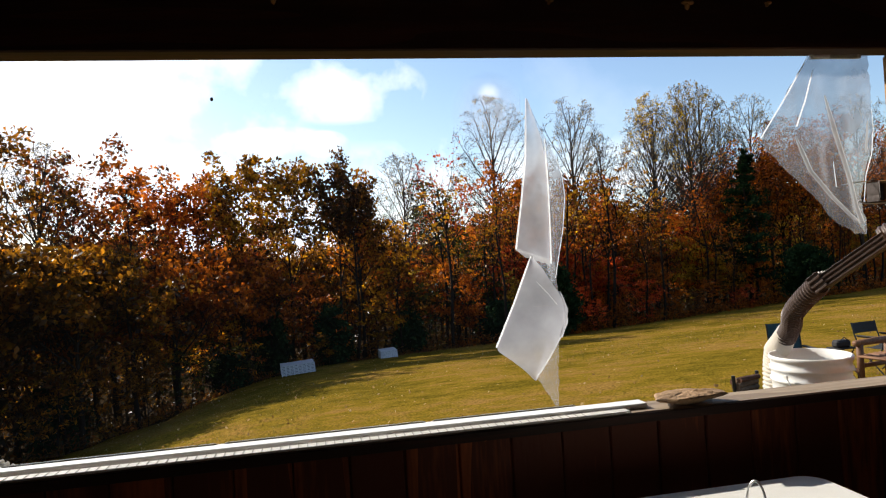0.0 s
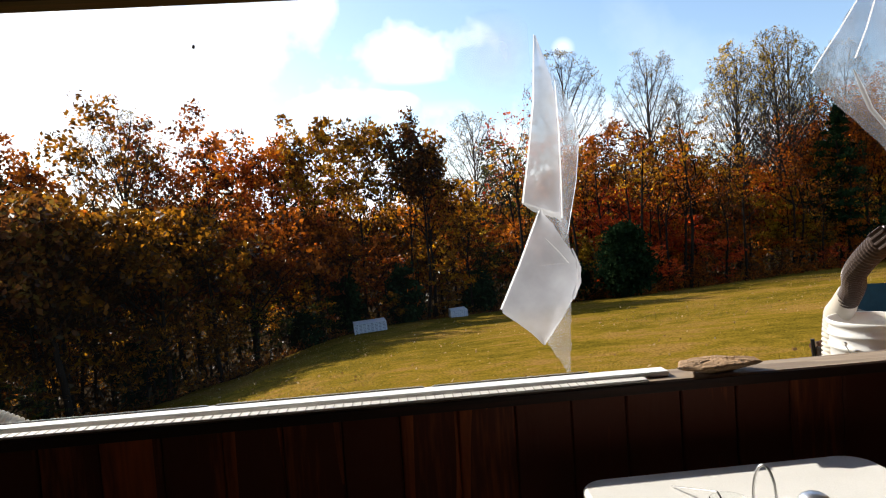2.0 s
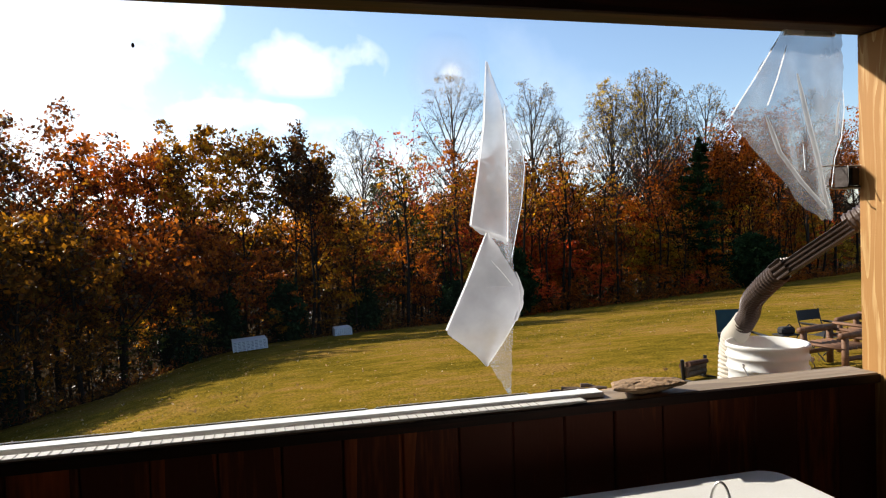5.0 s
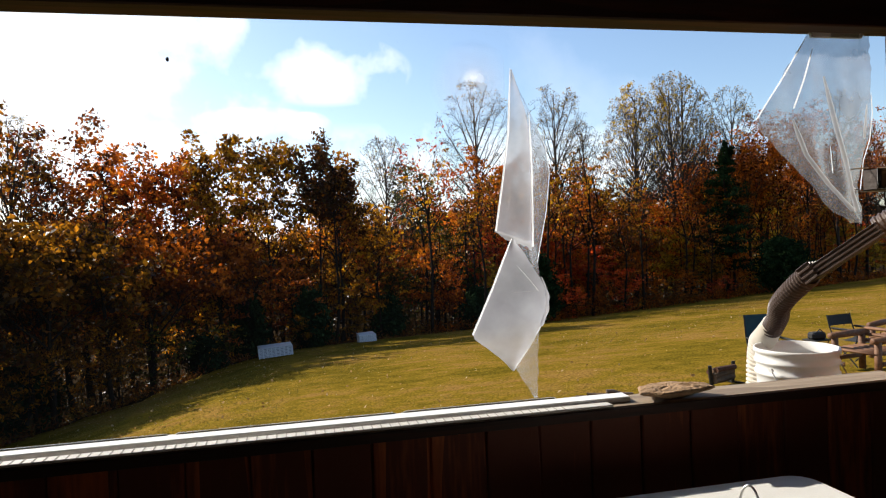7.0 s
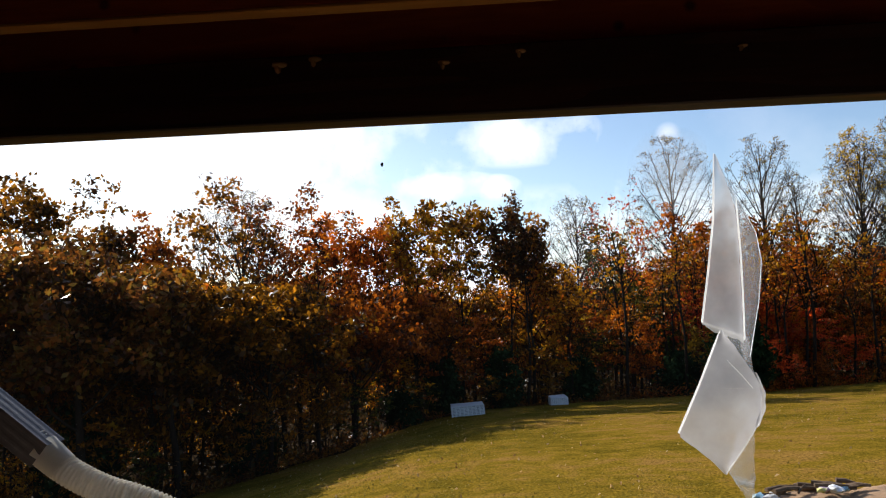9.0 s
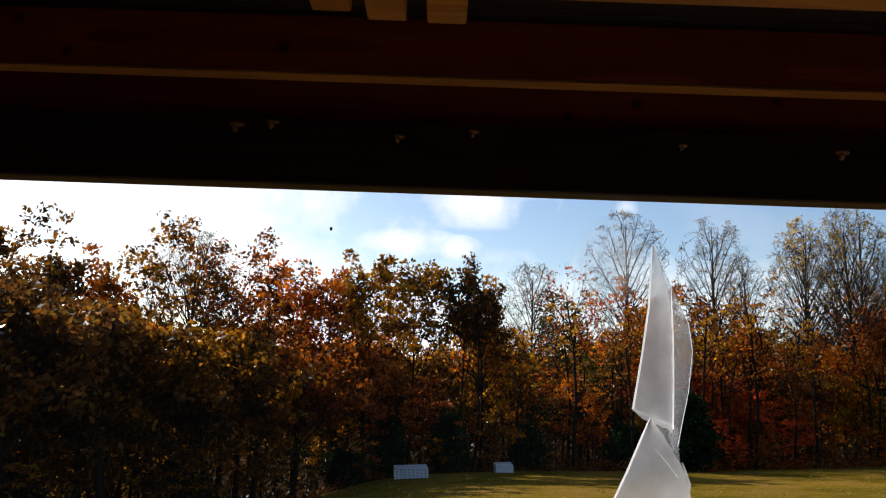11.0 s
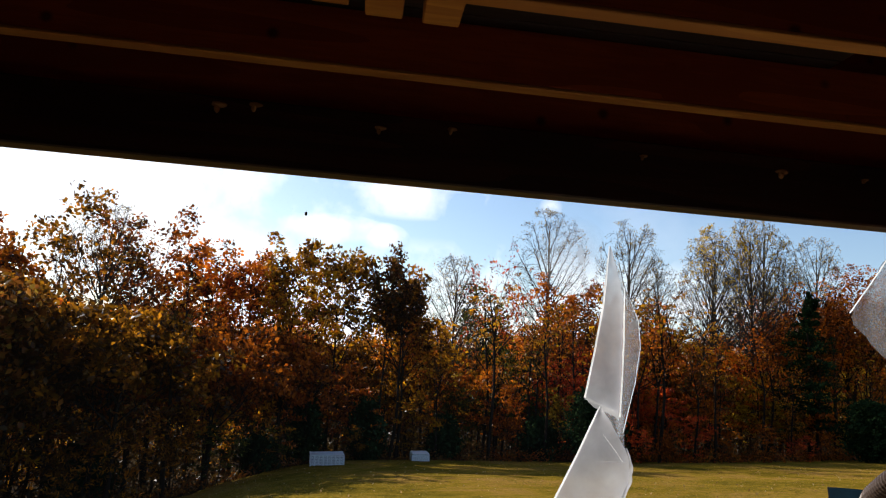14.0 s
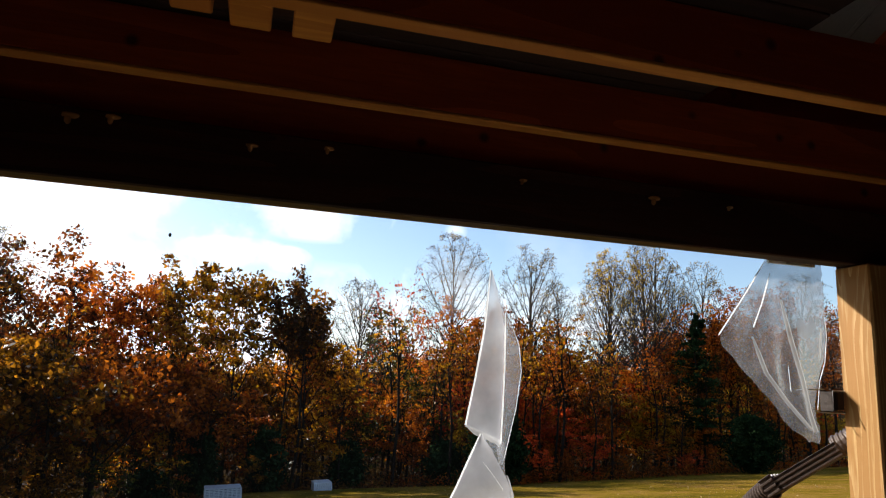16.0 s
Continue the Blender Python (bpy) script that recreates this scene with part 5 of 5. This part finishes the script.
def make_tree(name, label, x, y, top, width, mat, style, seed, bark=None, leaves=1.0, group="trees at the wood's edge"):
    """A tree rooted on the ground, with its top at a given height."""
    rng = np.random.default_rng(seed)
    base = on_ground(x, y) - 0.1
    w, centres, leaf = poplar(rng, top - base + 0.45, width * 1.38, leaves) if style == "poplar" else broadleaf(rng, top - base, width, style, leaves)
    ob = thing(name, label, "tree", group, at=(x, y, base))
    part("trunk", w, bark or BARK, ob, smooth=True)
    if len(centres):
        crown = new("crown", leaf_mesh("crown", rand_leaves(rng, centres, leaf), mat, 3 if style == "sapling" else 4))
        crown.parent = ob
    return ob


def make_evergreen(name, label, x, y, top, width, seed, shape="cone"):
    rng = np.random.default_rng(seed)
    base = on_ground(x, y) - 0.1
    h = top - base
    w = Shape()
    trunk = bent(rng, (0, 0, 0), (0, 0, 1), h * 0.97, 8, 0.1, 0.02)
    w.tube(trunk, np.linspace(0.012 * h + 0.03, 0.015, len(trunk)), 7)
    leaf_c = []
    whorls = int(h * (2.3 if shape == "pine" else 4.5))
    for k in range(whorls):
        foot = 0.16 if shape == "pine" else 0.05
        t = min(foot + (0.95 - foot) * (k + (rng.uniform(-0.6, 0.6) if shape == "pine" else 0)) / whorls, 0.97)
        if shape == "round":
            r = width / 2 * min(1.0, 0.75 + 1.6 * t) * (1 - t) ** 0.55
        else:
            r = width / 2 * 1.1 * (1 - t) ** 0.95 + 0.08
        for j in range(5 if shape == "pine" else 9):
            if shape == "pine" and rng.random() < 0.25:
                continue
            ang = rng.uniform(0, 6.283)
            ln = r * (rng.uniform(0.35, 1.45) if shape == "pine" else rng.uniform(0.5, 1.1))
            limb = bent(rng, (0, 0, t * h), (math.cos(ang), math.sin(ang), 0.05 if shape == "pine" else 0.5), ln, 4, 0.03, 0.06)
            w.tube(limb, np.linspace(0.03, 0.008, len(limb)), 4, False)
            for f in np.linspace(0.25, 1.0, 5):
                p = limb[0] + (limb[-1] - limb[0]) * f
                n = 22 if shape == "pine" else 20
                leaf_c.append(p + rng.normal(size=(n, 3)) * ((0.28 * (1.15 - t), 0.28 * (1.15 - t), 0.11) if shape == "pine" else (0.2, 0.2, 0.2)))
    ob = thing(name, label, "tree", "evergreens", at=(x, y, base))
    part("trunk", w, BARK, ob)
    crown = new("crown", leaf_mesh("crown", rand_leaves(rng, np.concatenate(leaf_c), 0.10, 0.0), NEEDLE))
    crown.parent = ob
    return ob


LABELS = {"broad": "{} broadleaf tree at the edge of the wood", "poplar": "tall slender {} tree with bare upswept twigs", "sapling": "{} young tree in the wood's edge", "pole": "slender {} tree with a bare straight trunk"}
TREES = [
    (-21.3, 26, 6.9, 4.4, OLIVE, "broad", 0.9, "olive-brown"), (-19.2, 27, 7.5, 3.6, OLIVE, "broad", 1.25, "dark brown-green"),
    (-17.5, 29, 5.4, 3.6, DARKRED, "broad", 1.4, "russet"), (-15.8, 30, 6.1, 3.4, ORANGE, "broad", 1.5, "orange"),
    (-13.7, 32, 7.9, 4.6, OLIVE, "broad", 0.9, "olive"), (-10.9, 34, 8.0, 4.2, RUSTY, "broad", 0.95, "russet"),
    (-8.6, 36, 6.7, 3.8, ORANGE, "broad", 1.2, "orange"), (-6.5, 37, 6.5, 3.6, ORANGE, "broad", 0.9, "russet"),
    (-4.2, 37, 7.3, 3.6, GOLD, "broad", 1.0, "golden"), (-1.6, 38, 7.2, 3.8, GOLD, "broad", 1.1, "golden"),
    (1.3, 38, 7.6, 3.3, DARKRED, "broad", 1.15, "dark red-green"), (2.6, 39, 6.6, 2.9, OLIVE, "broad", 1.0, "dark green"), (3.1, 40, 3.7, 3.8, GOLD, "broad", 0.9, "olive"),
    (6.4, 48, 8.6, 4.2, BUFF, "poplar", 0.5, "grey"), (9.7, 48, 9.6, 4.6, RED, "broad", 0.14, "thin red"),
    (9.4, 51, 7.0, 3.0, GREEN, "broad", 0.6, "thin green"), (15.2, 54, 14.3, 5.4, BUFF, "poplar", 0.9, "grey"),
    (14.9, 50, 8.6, 4.4, ORANGE, "broad", 0.9, "orange-red"), (18.6, 52, 8.4, 4.6, RUSTY, "broad", 0.7, "russet"),
    (23.0, 55, 14.2, 4.8, BUFF, "poplar", 1.3, "buff"), (26.0, 56, 11.1, 3.4, BUFF, "poplar", 0.5, "grey"),
    (29.6, 54, 14.0, 4.8, YELLOW, "poplar", 3.2, "yellow-topped"), (31.6, 56, 13.4, 4.4, BUFF, "poplar", 1.2, "buff"),
    (34.2, 55, 15.3, 5.2, YELLOW, "poplar", 3.6, "yellow-topped"), (36.4, 57, 15.4, 4.6, BUFF, "poplar", 1.6, "buff"),
    (39.5, 58, 12.5, 4.4, BUFF, "poplar", 1.0, "grey"), (42.6, 58, 14.9, 4.6, BUFF, "poplar", 1.4, "buff"),
    (46.7, 57, 12.6, 6.0, RUSTY, "broad", 1.1, "russet"), (51.0, 58, 13.2, 6.0, ORANGE, "broad", 1.0, "orange"), (40.6, 53, 8.2, 5.6, RUSTY, "broad", 1.1, "russet"), (43.6, 55, 10.4, 5.8, ORANGE, "broad", 1.0, "orange"), (37.8, 55, 7.4, 5.4, RUSTY, "broad", 1.0, "russet"), (27.6, 58, 4.6, 6.0, RUSTY, "broad", 1.0, "russet"), (33.0, 60, 5.0, 6.0, ORANGE, "broad", 1.0, "orange"), (22.0, 58, 4.2, 6.0, RUSTY, "broad", 1.0, "russet"),
    (55.5, 59, 15.0, 6.0, BUFF, "poplar", 1.5, "buff"), (60.0, 60, 12.0, 5.4, RUSTY, "broad", 0.8, "russet"),
    (66.0, 63, 14.0, 6.0, ORANGE, "broad", 0.7, "orange"), (-25.0, 24, 6.5, 5.0, RUSTY, "broad", 1.0, "russet"),
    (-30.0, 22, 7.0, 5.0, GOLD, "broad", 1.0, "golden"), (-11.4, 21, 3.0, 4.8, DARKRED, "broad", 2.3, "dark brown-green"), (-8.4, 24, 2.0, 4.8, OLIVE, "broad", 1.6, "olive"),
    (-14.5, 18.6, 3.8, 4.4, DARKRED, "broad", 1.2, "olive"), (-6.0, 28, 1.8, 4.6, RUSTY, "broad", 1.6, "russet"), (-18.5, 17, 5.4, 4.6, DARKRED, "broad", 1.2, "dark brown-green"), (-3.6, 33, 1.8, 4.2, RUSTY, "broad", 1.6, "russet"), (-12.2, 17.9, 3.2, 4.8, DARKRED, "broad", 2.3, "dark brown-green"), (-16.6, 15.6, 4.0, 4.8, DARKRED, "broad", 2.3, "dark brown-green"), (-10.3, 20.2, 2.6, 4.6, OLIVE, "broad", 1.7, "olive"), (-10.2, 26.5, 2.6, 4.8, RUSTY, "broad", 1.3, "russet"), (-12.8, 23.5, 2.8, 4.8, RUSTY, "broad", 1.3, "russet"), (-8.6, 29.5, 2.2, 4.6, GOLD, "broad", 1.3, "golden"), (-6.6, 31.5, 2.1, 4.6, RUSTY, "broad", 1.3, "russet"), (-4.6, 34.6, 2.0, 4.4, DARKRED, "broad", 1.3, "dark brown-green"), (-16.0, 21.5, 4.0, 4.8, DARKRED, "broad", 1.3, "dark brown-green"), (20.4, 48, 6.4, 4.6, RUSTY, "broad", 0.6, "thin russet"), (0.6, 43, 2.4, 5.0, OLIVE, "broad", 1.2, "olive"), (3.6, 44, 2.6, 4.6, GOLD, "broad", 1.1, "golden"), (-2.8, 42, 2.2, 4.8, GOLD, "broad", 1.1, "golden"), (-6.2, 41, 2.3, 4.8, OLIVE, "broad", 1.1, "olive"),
]
made = []
for k, (x, y, top, width, mat, style, dens, hue) in enumerate(TREES):
    pale = PALEBARK if style == "poplar" else BARK
    made.append(make_tree("tree", LABELS[style].format(hue), x, y, top, width, mat, style, 100 + k, pale, dens))

make_evergreen("pine_tree", "dark green pine tree with drooping tiers of branches", 35.4, 49, 9.2, 6.6, 301, "pine")
make_evergreen("evergreen_bush", "dense dark green rounded evergreen on the lawn edge", 13.7, 37.2, 0.1, 4.8, 302, "round")
make_evergreen("evergreen_bush", "dense dark green conical evergreen on the lawn edge", 36.9, 44.4, 0.2, 5.8, 303, "round")

for k, (x, y, top, wide) in enumerate(((-9.6, 25.2, -2.6, 2.6), (-4.4, 32.0, -3.0, 2.2), (0.6, 36.6, -1.4, 2.8), (5.2, 38.6, -2.2, 2.6), (11.0, 39.0, -2.0, 3.0), (-13.2, 19.4, -1.6, 2.8), (-2.6, 35.8, -1.2, 2.6))):
    make_evergreen("evergreen_bush", "dark evergreen shrub in the shade of the wood's edge", x, y, top, wide, 310 + k, "round")

# young trees and shrubs that close the wood's edge
KINDS = [(OLIVE, "olive"), (RUSTY, "russet"), (ORANGE, "orange"), (RED, "red"), (GOLD, "golden"), (YELLOW, "yellow-green"), (GREEN, "green"), (DARKRED, "dark red")]
stock = {}
for k, (mat, hue) in enumerate(KINDS):
    for v in range(2):
        ob = make_tree("young_tree", LABELS["sapling"].format(hue), 0, 200 + 6 * k, float(ground_z(0, 200 + 6 * k)) + 5.6 + 0.9 * v, 3.6, mat, "sapling", 500 + 10 * k + v, BARK, 1.15, "young trees")
        stock[(k, v)] = ob
rng = random.Random(77)
used = set()


def hue_at(x):
    if x < -10:
        return rng.choice((7, 0, 4, 0, 7, 1, 6, 4))
    if x < 4:
        return rng.choice((0, 7, 4, 0, 4, 1, 6, 1))
    if x < 13:
        return rng.choice((6, 0, 5, 1, 0, 2))
    if x < 31:
        return rng.choice((3, 3, 3, 2, 3, 2, 7, 1))
    return rng.choice((3, 5, 2, 5, 0, 2, 5))


x = -34.0
while x < 78:
    for row, (off, grow) in enumerate(((0.5, 0.42), (1.8, 0.75), (4.0, 1.0), (7.5, 1.15), (13.0, 1.1), (21.0, 0.95))):
        xx = x + rng.uniform(-0.9, 0.9)
        if x > 12 and row > 3:
            grow = 1.35
        yy = float(edge_y(xx)) + off + rng.uniform(-0.8, 0.8)
        if (row < 2 and rng.random() < (0.45 if xx < 2 else 0.68)) or (row == 2 and xx > 4 and rng.random() < 0.35) or (row > 4 and rng.random() < (0.45 if xx > 12 else 0.3)):
            continue
        key = (hue_at(xx), rng.randrange(2))
        ob = stock[key]
        size = grow * rng.uniform(0.75, 1.2) * (0.72 if xx > 6 and row < 3 else 1.0)
        m = Matrix.LocRotScale((xx, yy, on_ground(xx, yy) - 0.1), Euler((0, 0, rng.uniform(0, 6.28))), None)
        if key not in used:
            used.add(key)
            ob.matrix_basis = m
            twin = ob
        else:
            twin = copy_thing(ob, m)
        twin.scale = (size, size, size)
    x += 1.9 if x < 40 else 2.8
for key, ob in stock.items():
    if key not in used:
        xx, yy = 60.0 + key[0], 75.0
        ob.matrix_basis = Matrix.Translation((xx, yy, on_ground(xx, yy) - 0.1))

# slender trunks among them
poles = []
for k, (mat, hue) in enumerate(((RUSTY, "russet"), (OLIVE, "olive"), (ORANGE, "orange"), (GOLD, "golden"))):
    xx = -16.0 + 9.0 * k
    yy = float(edge_y(xx)) + 1.0
    poles.append(make_tree("slender_tree", LABELS["pole"].format(hue), xx, yy, on_ground(xx, yy) + 7.8 + 0.6 * k, 2.6, mat, "pole", 900 + k, BARK, 0.5, "slender trees"))
for k in range(120):
    xx = rng.uniform(-33, 56)
    yy = float(edge_y(xx)) + rng.uniform(0.6 if xx > 4 else 1.2, 8.0)
    twin = copy_thing(rng.choice(poles), Matrix.LocRotScale((xx, yy, on_ground(xx, yy) - 0.1), Euler((rng.uniform(-0.05, 0.05), rng.uniform(-0.05, 0.05), rng.uniform(0, 6.28))), None))
    size = rng.uniform(0.6, 0.95) if xx < 6 else rng.uniform(0.75, 1.25)
    twin.scale = (size, size, size)

# deeper trees, behind the edge
for k in range(40):
    src = made[rng.choice((2, 3, 6, 7, 10, 11, 16, 17, 26))]
    xx = rng.uniform(-34, 70)
    yy = float(edge_y(xx)) + rng.uniform(13, 45)
    size = rng.uniform(0.55, 0.8) if xx < 12 else rng.uniform(0.8, 1.05)
    twin = copy_thing(src, Matrix.LocRotScale((xx, yy, on_ground(xx, yy) - 0.1), Euler((0, 0, rng.uniform(0, 6.28))), None))
    twin.scale = (size, size, size)

for k in range(22):
    xx = 37.0 + 1.7 * k + rng.uniform(-1.0, 1.0)
    yy = float(edge_y(xx)) + rng.uniform(6, 16)
    size = rng.uniform(0.75, 1.0)
    twin = copy_thing(made[rng.choice((16, 17, 26, 27, 29, 30))], Matrix.LocRotScale((xx, yy, on_ground(xx, yy) - 0.1), Euler((0, 0, rng.uniform(0, 6.28))), None))
    twin.scale = (size, size, size)

# ---- undergrowth along the wood's edge, grass and fallen leaves on the nearer lawn ----
gr = np.random.default_rng(9)
n = 36000
ux = gr.uniform(-34, 75, n)
uy = edge_y(ux) + 0.2 + 6.0 * gr.random(n) ** 1.5
patch = np.array([noise.noise((a * 0.5, b * 0.5, 5.0)) for a, b in zip(ux, uy)])
uz = ground_z(ux, uy) + gr.random(n) * np.clip(0.6 + 1.4 * patch, 0.10, 1.8)
under = np.stack([ux, uy, uz], -1)
# added mass of dark leaves: paints the wood's inner shade and stops sun
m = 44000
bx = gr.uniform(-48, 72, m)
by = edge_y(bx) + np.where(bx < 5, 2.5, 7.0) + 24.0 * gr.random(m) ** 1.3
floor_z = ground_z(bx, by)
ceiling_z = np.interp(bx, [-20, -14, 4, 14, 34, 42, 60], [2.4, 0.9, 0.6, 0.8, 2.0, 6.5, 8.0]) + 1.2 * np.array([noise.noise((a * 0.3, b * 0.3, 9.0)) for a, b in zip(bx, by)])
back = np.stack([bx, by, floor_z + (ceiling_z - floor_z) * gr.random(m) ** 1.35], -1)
tagged(new("thicket", leaf_mesh("thicket", rand_leaves(gr, back, 0.24), THICKET, 3)), "added near-black leaves standing for the shade deep inside the wood", "thicket", kind="stuff")
# left part takes the darker leaves: shade at the wood's foot, as colour
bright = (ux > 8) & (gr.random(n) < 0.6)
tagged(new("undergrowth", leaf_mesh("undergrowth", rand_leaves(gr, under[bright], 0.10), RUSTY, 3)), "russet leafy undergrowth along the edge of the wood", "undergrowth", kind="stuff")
tagged(new("undergrowth", leaf_mesh("undergrowth", rand_leaves(gr, under[~bright], 0.10), DARKRED, 3)), "leafy undergrowth coloured dark for the shade at the wood's foot", "undergrowth", kind="stuff")
n = 42000
gx = gr.uniform(-9, 20, n)
gy = 6.5 + 18 * gr.random(n) ** 1.6
keep = gy < edge_y(gx) - 1
gx, gy = gx[keep], gy[keep]
n = len(gx)
root = np.stack([gx, gy, ground_z(gx, gy) - 0.01 + 0.0], -1)
lean = gr.normal(size=(n, 3)) * 0.03
lean[:, 2] = gr.uniform(0.012, 0.034, n)
side = gr.normal(size=(n, 3)) * 0.008
side[:, 2] = 0
v = np.stack([root - side, root + side, root + lean + side * 0.2, root + lean - side * 0.2], 1).reshape(-1, 3)
tagged(new("grass_blades", leaf_mesh("grass_blades", v, BLADE)), "thin yellow-green grass blades on the lawn", "grass", kind="stuff")
n = 1600
gx, gy = gr.uniform(-10, 30, n), 7 + 30 * gr.random(n)
keep = gy < edge_y(gx)
c = np.stack([gx, gy, ground_z(gx, gy) + 0.035], -1)[keep]
tagged(new("fallen_leaves", leaf_mesh("fallen_leaves", rand_leaves(gr, c, 0.036), FALLEN)), "dry brown leaves scattered over the lawn", "leaves", kind="stuff")
